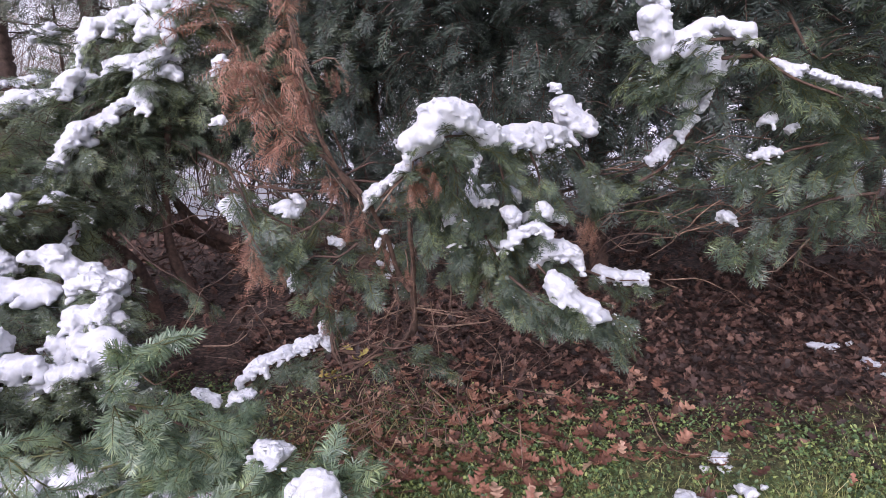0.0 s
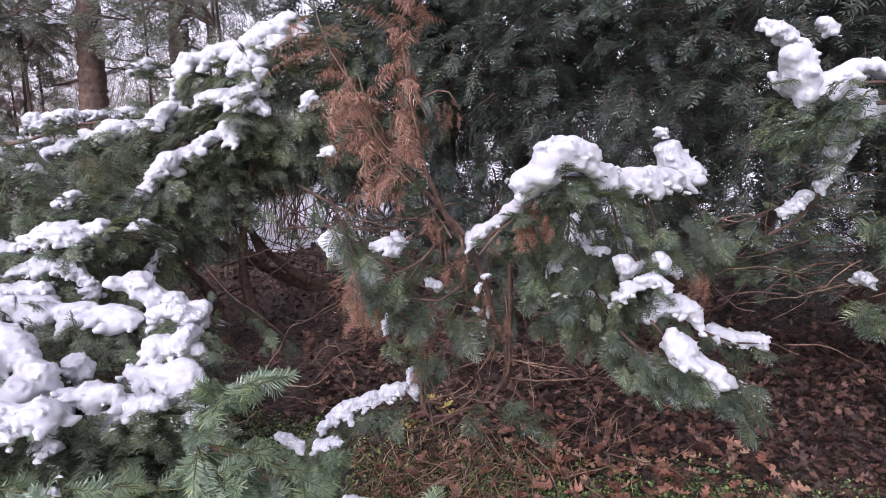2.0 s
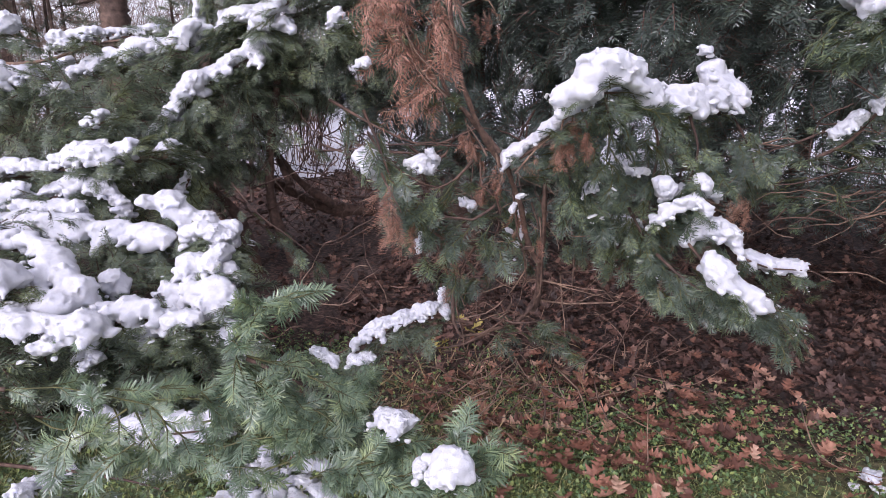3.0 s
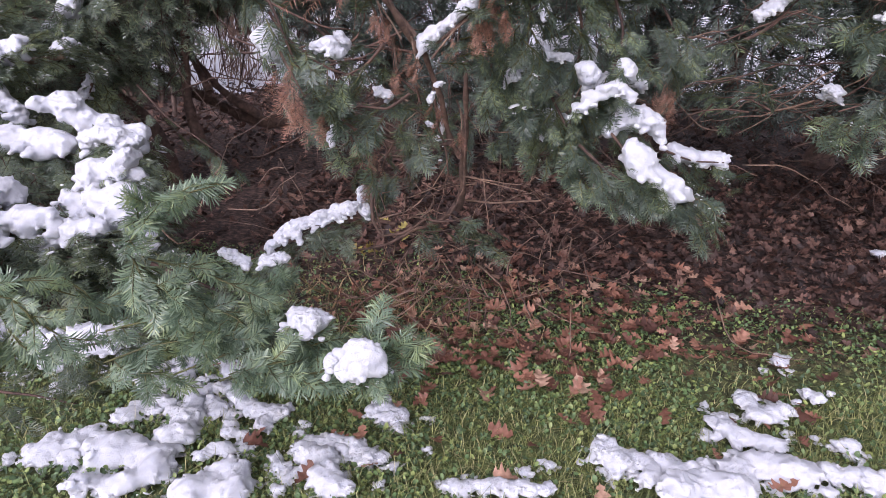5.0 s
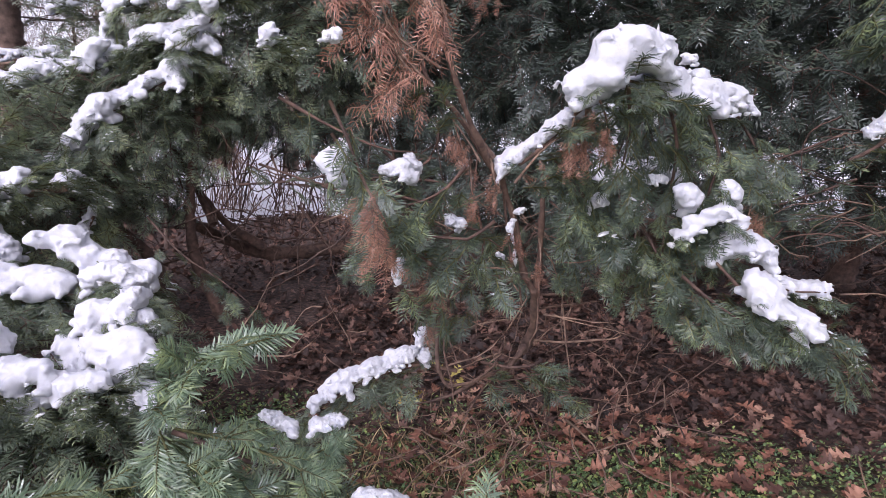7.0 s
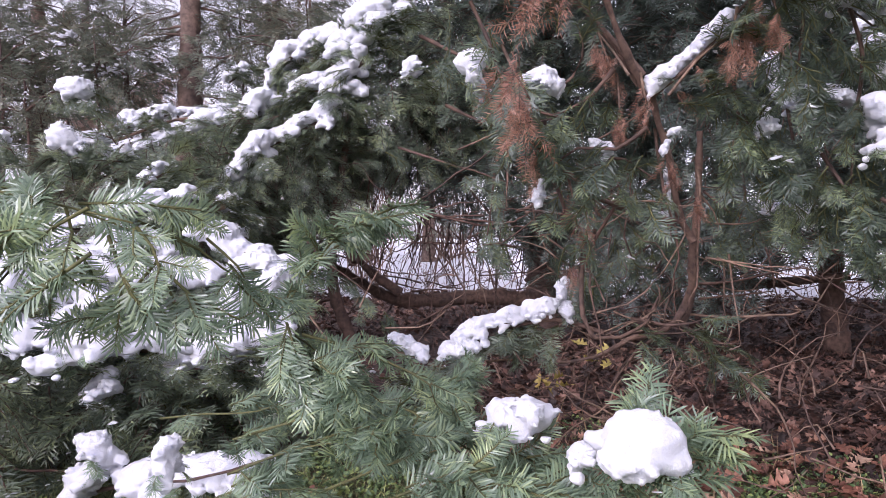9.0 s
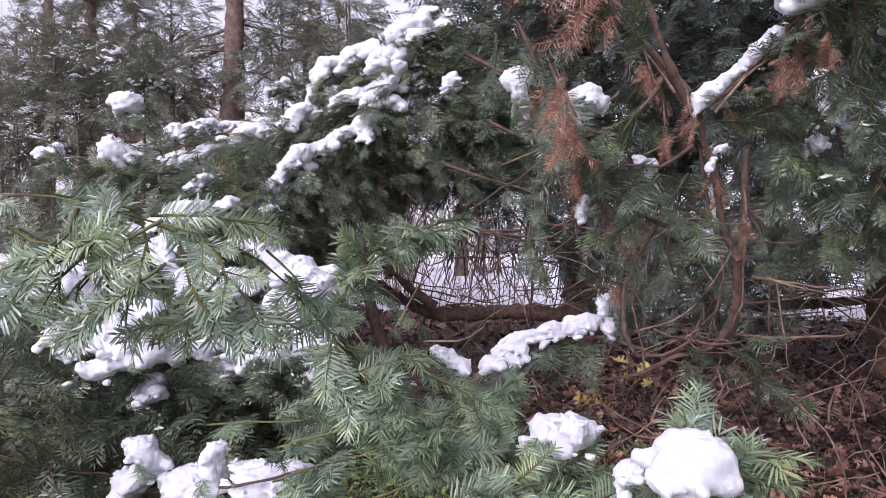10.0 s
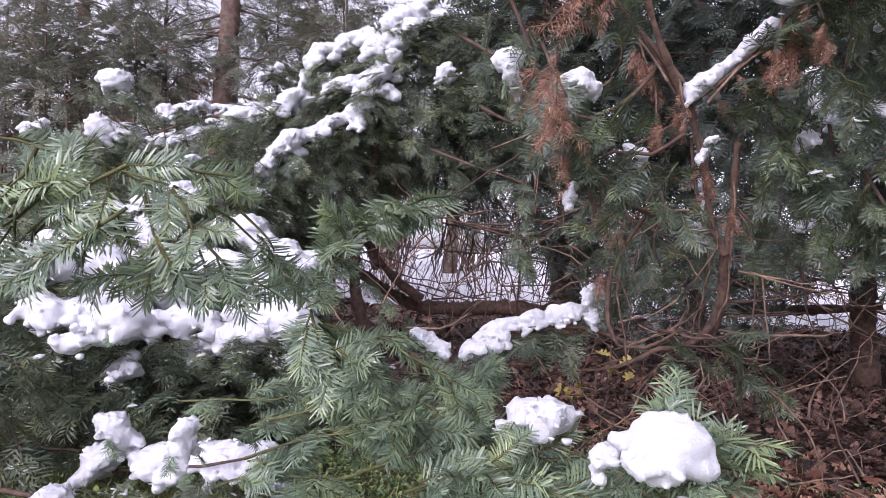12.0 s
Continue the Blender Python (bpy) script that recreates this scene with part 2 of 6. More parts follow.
def spray(seed, long, shoots, per, size, width, rows, droop=0.12, hang=0.14, stems=9):
    """One flat yew spray: a main shoot with side shoots, all set with needles. x along, z up. Returns verts, quads, material index."""
    gen = np.random.default_rng(seed)
    u = np.linspace(0, 1, 7)
    main = np.stack([u * long, np.cumsum(gen.normal(0, 0.012, 7)) * long, -hang * long * u**2], 1)
    lines = [(main, per)]
    for i in range(shoots):
        f = 0.12 + 0.74 * (i + 0.5) / max(shoots, 1) + gen.normal(0, 0.03)
        root = np.array([np.interp(f, u, main[:, k]) for k in range(3)])
        sgn = 1 if i % 2 else -1
        ln = long * (0.62 - 0.42 * f) * gen.uniform(0.75, 1.2)
        a = sgn * gen.uniform(0.65, 1.0)
        v = np.linspace(0, 1, 5)
        bend = a * (1 - 0.35 * v)
        sx = np.cumsum(np.cos(bend)) / 5 * ln - np.cos(bend[0]) / 5 * ln
        sy = np.cumsum(np.sin(bend)) / 5 * ln - np.sin(bend[0]) / 5 * ln
        sz = -gen.uniform(0.1, 0.5) * ln * v**2 + gen.normal(0, 0.08) * ln * v
        lines.append((root + np.stack([sx, sy, sz], 1), max(5, int(per * ln / long * 1.15))))
    V, Q, I = [], [], []
    o = 0
    for line, count in lines:
        v, q = needle_row(line, count, size, width, 1.05, rows, droop, gen)
        V.append(v), Q.append(q + o), I.append(np.zeros(len(q), int))
        o += len(v)
        stems -= 1
        if stems < 0:
            continue
        v, q = tube_arrays(line[:: 3 if len(line) > 5 else 4], 0.0022 * size / 0.025, 0.0009 * size / 0.025, 3)
        V.append(v), Q.append(q + o), I.append(np.ones(len(q), int))
        o += len(v)
    return np.vstack(V), np.vstack(Q), np.concatenate(I)


NEAR = [spray(s, 0.11, 2, 18, 0.036, 0.0037, NEAR_ROWS, 0.22) for s in range(8)]
MID = [spray(10 + s, 0.13, 4, 15, 0.037, 0.0048, KITE, 0.18) for s in range(8)]
FAR = [spray(20 + s, 0.18, 5, 11, 0.036, 0.0062, KITE, stems=2) for s in range(8)]
COARSE = [spray(50 + s, 0.26, 5, 10, 0.05, 0.014, KITE, stems=0) for s in range(6)]
FARTHEST = [spray(30 + s, 0.45, 4, 8, 0.07, 0.017, KITE, 0.2, 0.25, 1) for s in range(6)]
DEAD = [spray(40 + s, 0.14, 2, 14, 0.03, 0.0038, KITE, 0.9, 0.9) for s in range(6)]


def sprays_mesh(name, kinds, at, along, scale, mats, roll=0.45, up=None):
    """Many sprays in one mesh: at and along are arrays of places and directions."""
    V, Q, I = [], [], []
    o = 0
    along = along / (np.linalg.norm(along, axis=1)[:, None] + 1e-9)
    upv = np.tile([0.0, 0.0, 1.0], (len(at), 1)) if up is None else up
    side = np.cross(upv, along)
    side /= np.linalg.norm(side, axis=1)[:, None] + 1e-6
    nor = np.cross(along, side)
    ang = rng.normal(0, roll, len(at))
    side, nor = side * np.cos(ang)[:, None] + nor * np.sin(ang)[:, None], nor * np.cos(ang)[:, None] - side * np.sin(ang)[:, None]
    pick = rng.integers(0, len(kinds), len(at))
    for k, (v, q, i) in enumerate(kinds):
        w = np.where(pick == k)[0]
        if not len(w):
            continue
        R = np.stack([along[w], side[w], nor[w]], 1) * scale[w][:, None, None]
        p = np.einsum("vk,nkj->nvj", v, R) + at[w][:, None]
        V.append(p.reshape(-1, 3))
        Q.append((q[None] + (np.arange(len(w)) * len(v))[:, None, None] + o).reshape(-1, 4))
        I.append(np.tile(i, len(w)))
        o += len(w) * len(v)
    return quad_mesh(name, np.vstack(V), np.vstack(Q), mats, np.concatenate(I))


FROST = []


def leafy_branch(parent, pts, r0=0.012, r1=0.004, sprays=40, spread=0.16, kinds=MID, mat=M_NEEDLE, droop=0.35, size=1.0, start=0.15, label="", leaf_label="", bark=M_BARK, ahead=0.7, below=0.03, frost=0.0, face=None):
    """A branch under its tree, with its sprays as a part of the branch."""
    br = tube_part("branch", pts, r0, r1, bark, parent, 6, 0.08, 0.003, label)
    line = spline(pts, 60)
    tan = np.gradient(line, axis=0)
    tan /= np.linalg.norm(tan, axis=1)[:, None] + 1e-9
    u = start + (1 - start) * rng.random(sprays) ** 0.85
    k = np.minimum((u * 59).astype(int), 59)
    side = np.cross(tan[k], [0, 0, 1.0])
    side /= np.linalg.norm(side, axis=1)[:, None] + 1e-6
    sg = rng.choice([-1, 1], sprays)[:, None]
    d = tan[k] * ahead + side * sg * rng.uniform(0.2, 1.1, (sprays, 1)) + rng.normal(0, 0.22, (sprays, 3))
    d[:, 2] -= 0.6 * droop * rng.uniform(0.0, 1.5, sprays)
    d /= np.linalg.norm(d, axis=1)[:, None]
    at = line[k] + d * rng.uniform(0, spread, (sprays, 1)) * 0.6 + rng.normal(0, spread * 0.22, (sprays, 3)) - [0, 0, below]
    sc = size * rng.uniform(0.65, 1.15, sprays)
    ob = new("foliage", sprays_mesh("foliage", kinds, at, d, sc, [mat, M_SHOOT if mat != M_NEEDLE_DEAD else M_BARK_PALE], up=None if face is None else np.tile(face, (sprays, 1)) + rng.normal(0, 0.25, (sprays, 3))))
    ob.parent = br
    if frost:
        co = np.empty(len(ob.data.vertices) * 3, np.float32)
        ob.data.vertices.foreach_get("co", co)
        co = co.reshape(-1, 3) + np.array(parent.location)
        for i in rng.integers(0, len(co), int(0.65 * frost * sprays)):
            w = i + rng.integers(-40, 41, rng.integers(3, 11))
            FROST.append(co[np.clip(w, 0, len(co) - 1)] + [0, 0, 0.002])
    tagged(ob, leaf_label)
    return br


def leafy_mass(parent, centre, radii, count, kinds, mat, size=1.0, shell=0.55, droop=0.5, name="foliage", label="", cut=None):
    """A cloud of sprays that fills and clothes a rounded body, pointing outwards and down."""
    d = rng.normal(0, 1, (count, 3))
    d /= np.linalg.norm(d, axis=1)[:, None]
    rad = shell + (1.08 - shell) * rng.random((count, 1)) ** 0.6
    lump = np.array([noise.noise(Vector(x * 2.3) + Vector(centre)) for x in d])[:, None]
    at = np.array(centre) + d * rad * np.array(radii) * (1 + 0.28 * lump)
    if cut is not None:
        keep = cut(at)
        at, d = at[keep], d[keep]
    a = d * [1, 1, 0.5] + rng.normal(0, 0.45, d.shape)
    a[:, 2] -= droop * rng.uniform(0.1, 1.5, len(a))
    ob = new(name, sprays_mesh(name, kinds, at, a, size * rng.uniform(0.7, 1.25, len(at)), [mat, M_BARK]))
    ob.parent = parent
    return tagged(ob, label)


# snow as soft lumps: a smooth field of balls, meshed on a fine grid
def lumpy(p, freq, seed):
    g = np.random.default_rng(seed)
    out = np.zeros(p.shape[:-1])
    for o in range(3):
        for _ in range(3):
            k = g.normal(0, 1, 3)
            k *= freq * 1.9**o / np.linalg.norm(k)
            out += np.sin(p @ k + g.uniform(0, 6.3)) * 0.55**o
    return out / 4.0


def grain(p, size, seed):
    """Soft random values on a lattice of that size."""
    q = p / size + 100.0
    k = np.floor(q).astype(np.int64)
    w = q - k
    w = w * w * (3 - 2 * w)
    out = np.zeros(p.shape[:-1])
    for c_ in range(8):
        o = np.array([c_ & 1, c_ >> 1 & 1, c_ >> 2 & 1])
        h_ = ((k + o) * np.array([73856093, 19349663, 83492791])).sum(-1) + seed * 7919
        h_ = (h_ ^ (h_ >> 13)) * 1274126177 & 0xFFFFFF
        out += (h_ / 8388607.5 - 1) * np.prod(np.where(o, w, 1 - w), -1)
    return out


def field_mesh(name, balls, res, mats, rough=0.22, seed=1, squash=0.75, grit=0.02):
    """The skin round a set of balls (x, y, z, r), rippled, as one smooth mesh."""
    balls = np.asarray(balls, float)
    c, r = balls[:, :3], balls[:, 3]
    lo, hi = (c - r[:, None] * 1.5).min(0) - 2 * res, (c + r[:, None] * 1.5).max(0) + 2 * res
    n = np.maximum(((hi - lo) / res).astype(int) + 1, 4)
    ax = [lo[k] + np.arange(n[k]) * res for k in range(3)]
    f = np.zeros(n)
    for (x, y, z), q in zip(c, r):
        i = [slice(max(0, int((v - 2.3 * q - lo[k]) / res)), min(n[k], int((v + 2.3 * q - lo[k]) / res) + 2)) for k, v in enumerate((x, y, z))]
        dx, dy, dz = ax[0][i[0]][:, None, None] - x, ax[1][i[1]][None, :, None] - y, (ax[2][i[2]][None, None] - z) / squash
        d2 = (dx * dx + dy * dy + dz * dz) / (q * q)
        f[i[0], i[1], i[2]] += np.clip(1 - d2 / 3.5, 0, None) ** 3
    w = np.argwhere((f > 0.03) & (f < 1.3))
    p = lo + w * res
    at = tuple(w.T)
    f[at] += rough * (0.42 * grain(p, grit * 1.7, seed) + 0.28 * grain(p, grit * 0.75, seed + 5) + 0.34 * grain(p, grit * 0.34, seed + 9))
    f = 0.38 - f
    f[0], f[-1], f[:, 0], f[:, -1], f[:, :, 0], f[:, :, -1] = 1, 1, 1, 1, 1, 1
    m = np.array(f.shape) - 1
    acc, cnt = np.zeros((*m, 3)), np.zeros(m)
    base = np.stack(np.meshgrid(*[np.arange(k) for k in m], indexing="ij"), -1).astype(float)
    for axis in range(3):
        for a in (0, 1):
            for b_ in (0, 1):
                o = [0, 0, 0]
                o[(axis + 1) % 3], o[(axis + 2) % 3] = a, b_
                e = list(o)
                e[axis] = 1
                f0 = f[o[0] : o[0] + m[0], o[1] : o[1] + m[1], o[2] : o[2] + m[2]]
                f1 = f[e[0] : e[0] + m[0], e[1] : e[1] + m[1], e[2] : e[2] + m[2]]
                x = (f0 < 0) != (f1 < 0)
                s = np.where(x, f0 / np.where(x, f0 - f1, 1), 0)
                q = base + o
                q[..., axis] += s
                acc += q * x[..., None]
                cnt += x
    act = cnt > 0
    ids = -np.ones(m, int)
    ids[act] = np.arange(act.sum())
    verts = lo + acc[act] / cnt[act][:, None] * res
    quads = []
    for axis in range(3):
        b1, b2 = (axis + 1) % 3, (axis + 2) % 3
        s0 = [slice(1, m[k]) for k in range(3)]
        s0[axis] = slice(0, m[axis])
        s1 = list(s0)
        s1[axis] = slice(1, m[axis] + 1)
        i0, i1 = f[tuple(s0)] < 0, f[tuple(s1)] < 0
        for flip, hit in ((0, i0 & ~i1), (1, ~i0 & i1)):
            w = np.argwhere(hit) + [s.start for s in s0]
            if not len(w):
                continue
            step1, step2 = np.eye(3, dtype=int)[b1], np.eye(3, dtype=int)[b2]
            corners = [w - step1 - step2, w - step2, w, w - step1]
            q = np.stack([ids[tuple(x.T)] for x in corners], 1)
            quads.append(q[:, ::-1] if flip else q)
    return quad_mesh(name, verts, np.vstack(quads), mats, smooth=True)


SNOW_SEED = [0]
SPILL = []


def snow_on(pts, r, lobes=1.0, name="snow_clump", label="lumpy fresh white snow lying along a yew branch", fine=6.9, lift=0.0, group="snow clumps on the yew branches", reach=1.0, sink=1.0, squash=0.72, over=None):
    """Snow heaped along a branch: uneven balls on the line, lobes that slump to the sides, a crumbling rim, sprays that poke through."""
    SNOW_SEED[0] += 1
    g = np.random.default_rng(100 + SNOW_SEED[0])
    long = length_of(np.array(pts, float)) if len(pts) > 1 else 0.0
    line = spline(pts, max(3, int(long / (r * 0.5)) + 3)) if long > 0.02 else np.array(pts, float)[:1] + np.linspace(-0.5, 0.5, 3)[:, None] * [r, 0, 0.3 * r]
    tan = np.gradient(line, axis=0)
    tan /= np.linalg.norm(tan, axis=1)[:, None] + 1e-9
    balls, at, way_out = [], [], []
    swell = g.uniform(0.62, 1.25, len(line) // 3 + 3)
    for k, p in enumerate(line):
        big = r * np.interp(k / 2.6 + g.uniform(-0.3, 0.3), np.arange(len(swell)), swell)
        across = np.array([-tan[k][1], tan[k][0], 0.0])
        across /= np.linalg.norm(across) + 1e-6
        balls.append((*(p + across * g.normal(0, 0.22 * r) + g.normal(0, 0.12 * r, 3) + [0, 0, lift + 0.22 * big]), big * g.uniform(0.55, 0.82)))
        for _ in range(3):
            q = p + across * g.uniform(-1.0, 1.0) * big + [0, 0, lift - g.uniform(0, 0.5) * big * sink] + tan[k] * g.normal(0, 0.3 * r)
            balls.append((*q, big * g.uniform(0.24, 0.5)))
        if g.random() < 0.55 * lobes:
            way = across * g.choice([-1, 1]) * g.uniform(0.4, 1.0) + tan[k] * g.normal(0, 0.5)
            way = way / np.linalg.norm(way) + [0, 0, -g.uniform(0.1, 0.8) * sink]
            q = p.copy()
            w = big * g.uniform(0.36, 0.55)
            for _ in range(g.integers(2, 5)):
                q = q + way * w * 1.1 * reach
                balls.append((*(q + g.normal(0, 0.25 * w, 3)), w))
                w *= g.uniform(0.68, 0.98)
        for _ in range(g.poisson(2.2)):
            q = p + across * g.choice([-1, 1]) * g.uniform(0.7, 1.4) * r + tan[k] * g.normal(0, 0.5 * r) + [0, 0, lift - g.uniform(0.15, 0.9) * r * sink]
            if g.random() < 0.5:
                balls.append((*q, r * g.uniform(0.15, 0.27)))
            else:
                SPILL.append((*q, r * g.uniform(0.03, 0.08)))
        for _ in range(2):
            sg = g.choice([-1, 1])
            at.append(p + across * sg * g.uniform(0.3, 0.9) * r + [0, 0, g.uniform(-0.7, -0.1) * r])
            way_out.append(across * sg + tan[k] * g.normal(0, 0.7) + [0, 0, g.uniform(-0.5, 0.15)])
    ob = new(name, field_mesh(name, balls, r / fine, [M_SNOW], 1.2 if name == "snow_patch" else 0.8, SNOW_SEED[0], squash, 0.6 * r))
    if over:
        tree, o, kinds, mat, size = over
        take = g.permutation(len(at))[: int(0.2 * len(at)) + 1]
        fr = new("foliage", sprays_mesh("foliage", kinds, (np.array(at) - o)[take], np.array(way_out)[take], size * g.uniform(0.6, 1.1, len(take)), [mat, M_SHOOT]))
        fr.parent = tree
    return tagged(ob, label, "snow", group)


def snow_dust(name, at, r, label):
    """Crumbs of snow caught on needles: many little lumps in one object."""
    ico = bmesh.new()
    bmesh.ops.create_icosphere(ico, subdivisions=1, radius=1.0)
    v0 = np.array([x.co[:] for x in ico.verts])
    q0 = np.array([[x.index for x in fc.verts] for fc in ico.faces])
    ico.free()
    n = len(at)
    s = rng.lognormal(0, 0.45, (n, 1, 1)) * np.resize(r, n)[:, None, None] * rng.uniform(0.6, 1.4, (n, 1, 3)) * [1, 1, 0.7]
    ang = rng.uniform(0, 6.28, (n, 1))
    v = v0[None] * s * [2.2, 0.8, 0.8] * rng.uniform(0.7, 1.3, (n, len(v0), 1))
    v = at[:, None] + np.stack([v[..., 0] * np.cos(ang) - v[..., 1] * np.sin(ang), v[..., 0] * np.sin(ang) + v[..., 1] * np.cos(ang), v[..., 2] - 0.25 * v[..., 0]], -1)
    q = q0[None] + (np.arange(n) * len(v0))[:, None, None]
    ob = new(name, quad_mesh(name, v.reshape(-1, 3), q.reshape(-1, 3), [M_SNOW], smooth=True))
    return tagged(ob, label, "snow", "", "stuff")


def ground_height(x, y):
    x, y = np.asarray(x, float), np.asarray(y, float)
    h = 0.02 * np.sin(1.7 * x + 0.6) * np.sin(1.3 * y + 1.1) + 0.012 * np.sin(4.1 * x - 2.2 * y)
    rise = np.clip(y - 14.0, 0, None)
    return h * np.clip(1 - np.abs(y) / 40, 0, 1) + 0.045 * np.minimum(rise, 60.0)


# ---- ground ----
def ground_sheet(name, xs, ys, lift, mat, wob=0.0, rim=None):
    X, Y = np.meshgrid(xs, ys, indexing="ij")
    Z = ground_height(X, Y) + lift + wob * lumpy(np.stack([X, Y, 0 * X], -1), 5.0, 3)
    if rim is not None:
        # the snow thins out along a ragged rim and sinks under the mould
        Z -= 0.3 * np.clip(rim - Y + 1.3 * lumpy(np.stack([X, Y, 0 * X], -1), 2.4, 8), 0, 0.6)
    v = np.stack([X, Y, Z], -1).reshape(-1, 3)
    nx, ny = len(xs), len(ys)
    i, j = np.meshgrid(np.arange(nx - 1), np.arange(ny - 1), indexing="ij")
    a = (i * ny + j).ravel()
    return new(name, quad_mesh(name, v, np.stack([a, a + ny, a + ny + 1, a + 1], 1), [mat], smooth=True))


far_steps = np.array([-900, -300, -120, -60, -30, -15])
xs = np.concatenate([far_steps, np.linspace(-9, 9, 181), -far_steps[::-1]])
ys = np.concatenate([far_steps, np.linspace(-6, 14, 161), [16, 20, 26, 35, 50, 75, 130, 300, 900]])
tagged(ground_sheet("ground", xs, ys, 0.0, M_SOIL, 0.012), "brown leaf mould under the yews turning to mossy turf", "ground", "", "structure")
fx = np.concatenate([[-600, -200, -80, -40], np.linspace(-24, 16, 201), [40, 80, 200, 600]])
fy = np.concatenate([np.linspace(11.2, 16, 41), np.linspace(16.6, 40, 34), [60, 100, 300, 880]])
tagged(ground_sheet("snow_field", fx, fy, 0.05, M_SNOW, 0.04, 12.6), "open field covered with white snow beyond the thicket", "snow", "", "structure")

# ---- old yew at the back: dark hedge-like crown, trunks and bare lower limbs ----
hedge = thing("yew_tree", "large old yew with dense dark crown and bare limbs", "tree", at=(0.6, 7.0, 0))
for pts, r0, r1 in (
    ([(-0.93, 6.6, -0.05), (-0.96, 6.6, 0.3), (-0.97, 6.55, 0.9), (-0.9, 6.7, 2.2), (-0.8, 6.9, 4.2)], 0.19, 0.09),
    ([(1.4, 6.4, -0.05), (1.35, 6.4, 1.0), (1.5, 6.4, 3.2)], 0.1, 0.07),
    ([(3.2, 6.8, -0.05), (3.3, 6.7, 1.2), (3.2, 6.8, 3.2)], 0.14, 0.07),
):
    p = [tuple(np.subtract(q, (0.6, 7.0, 0))) for q in pts]
    tube_part("trunk", p, r0, r1, M_BARK, hedge, 10, 0.06)


def rel(pts, o=(0.6, 7.0, 0.0)):
    return [tuple(np.subtract(q, o)) for q in pts]


# low limbs that sprawl over the litter
for pts, r0, r1 in (
    ([(-1.02, 6.60, 0.39), (-1.53, 6.44, 0.44), (-2.02, 6.28, 0.42), (-2.32, 6.12, 0.50), (-2.66, 5.96, 0.71), (-3.03, 5.80, 0.97)], 0.085, 0.035),
    ([(-2.16, 6.00, 0.49), (-2.39, 5.87, 0.68), (-2.56, 5.70, 0.98), (-2.64, 5.50, 1.35)], 0.045, 0.018),
    ([(-0.94, 6.40, 0.74), (-1.15, 6.30, 0.97), (-1.30, 6.20, 1.34)], 0.05, 0.02),
    ([(-2.40, 5.50, 0.75), (-2.59, 5.65, 1.04), (-2.73, 5.80, 1.34)], 0.035, 0.015),
    ([(0.28, 6.20, 0.55), (0.67, 6.13, 0.57), (1.03, 6.07, 0.60), (1.36, 6.00, 0.66)], 0.05, 0.03),
    ([(0.24, 5.60, 0.72), (0.60, 5.80, 0.83), (1.15, 6.00, 0.92)], 0.025, 0.012),
):
    tube_part("limb", rel(pts), r0, r1, M_BARK, hedge, 8, 0.1, 0.006)
# thin bare twigs under the crown: hanging shoots, and long ones that cross them
for k in range(330):
    x, y = (rng.uniform(-3.4, 4.5), rng.uniform(5.2, 8.2)) if k < 190 else (rng.uniform(-2.6, 0.6), rng.uniform(5.2, 8.8))
    z = rng.uniform(0.8, 1.6)
    a, b_ = rng.normal(0, 0.3), rng.normal(0, 0.3)
    drop = rng.uniform(0.35, 1.1)
    p = [(x, y, z), (x + a * 0.3 + rng.normal(0, 0.06), y + b_ * 0.5, z - drop * 0.45), (x + a, y + b_, max(z - drop, 0.03))]
    tube_part("twig", rel(p), rng.uniform(0.004, 0.011), 0.002, M_BARK, hedge, 4, 0.1, 0.014)
for k in range(140):
    x, y = rng.uniform(-3.2, 4.5), rng.uniform(4.9, 8.0)
    z = rng.uniform(0.35, 1.2)
    a = rng.uniform(0.5, 1.3) * rng.choice([-1, 1])
    p = [(x, y, z), (x + a * 0.5, y - 0.1, z + rng.normal(0, 0.14)), (x + a, y, z + rng.normal(0, 0.28))]
    tube_part("twig", rel(p), rng.uniform(0.004, 0.012), 0.002, M_BARK, hedge, 4, 0.1, 0.016)
# crown: overlapping masses of spray with their undersides at about breast height
for c_, r_, count in (
    ((-0.7, 5.9, 2.75), (0.9, 0.8, 1.25), 620),
    ((0.5, 5.5, 2.55), (1.1, 0.9, 1.2), 820),
    ((1.9, 5.2, 2.5), (1.2, 0.9, 1.25), 820),
    ((3.3, 5.2, 2.45), (1.2, 0.9, 1.3), 620),
    ((4.8, 5.4, 2.3), (1.2, 1.0, 1.4), 360),
    ((0.6, 5.4, 1.16), (0.8, 0.5, 0.28), 190),
    ((1.9, 5.1, 1.12), (0.8, 0.5, 0.3), 190),
    ((3.2, 5.0, 1.1), (0.8, 0.5, 0.35), 170),
):
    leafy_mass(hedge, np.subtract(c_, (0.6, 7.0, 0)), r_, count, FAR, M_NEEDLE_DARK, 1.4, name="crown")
# coarse masses behind and overhead, partly unseen, added to block the sky
for c_, r_, count in (
    ((-0.3, 7.0, 3.1), (1.8, 1.0, 1.8), 700),
    ((2.4, 6.9, 3.1), (2.4, 1.0, 1.8), 900),
    ((4.6, 6.9, 3.0), (1.8, 1.0, 1.8), 500),
    ((0.8, 6.2, 4.6), (3.6, 1.4, 1.0), 800),
    ((-1.6, 6.6, 2.9), (0.9, 0.8, 1.2), 420),
):
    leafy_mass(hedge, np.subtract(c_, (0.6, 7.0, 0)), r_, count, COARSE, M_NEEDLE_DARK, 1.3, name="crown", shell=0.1)

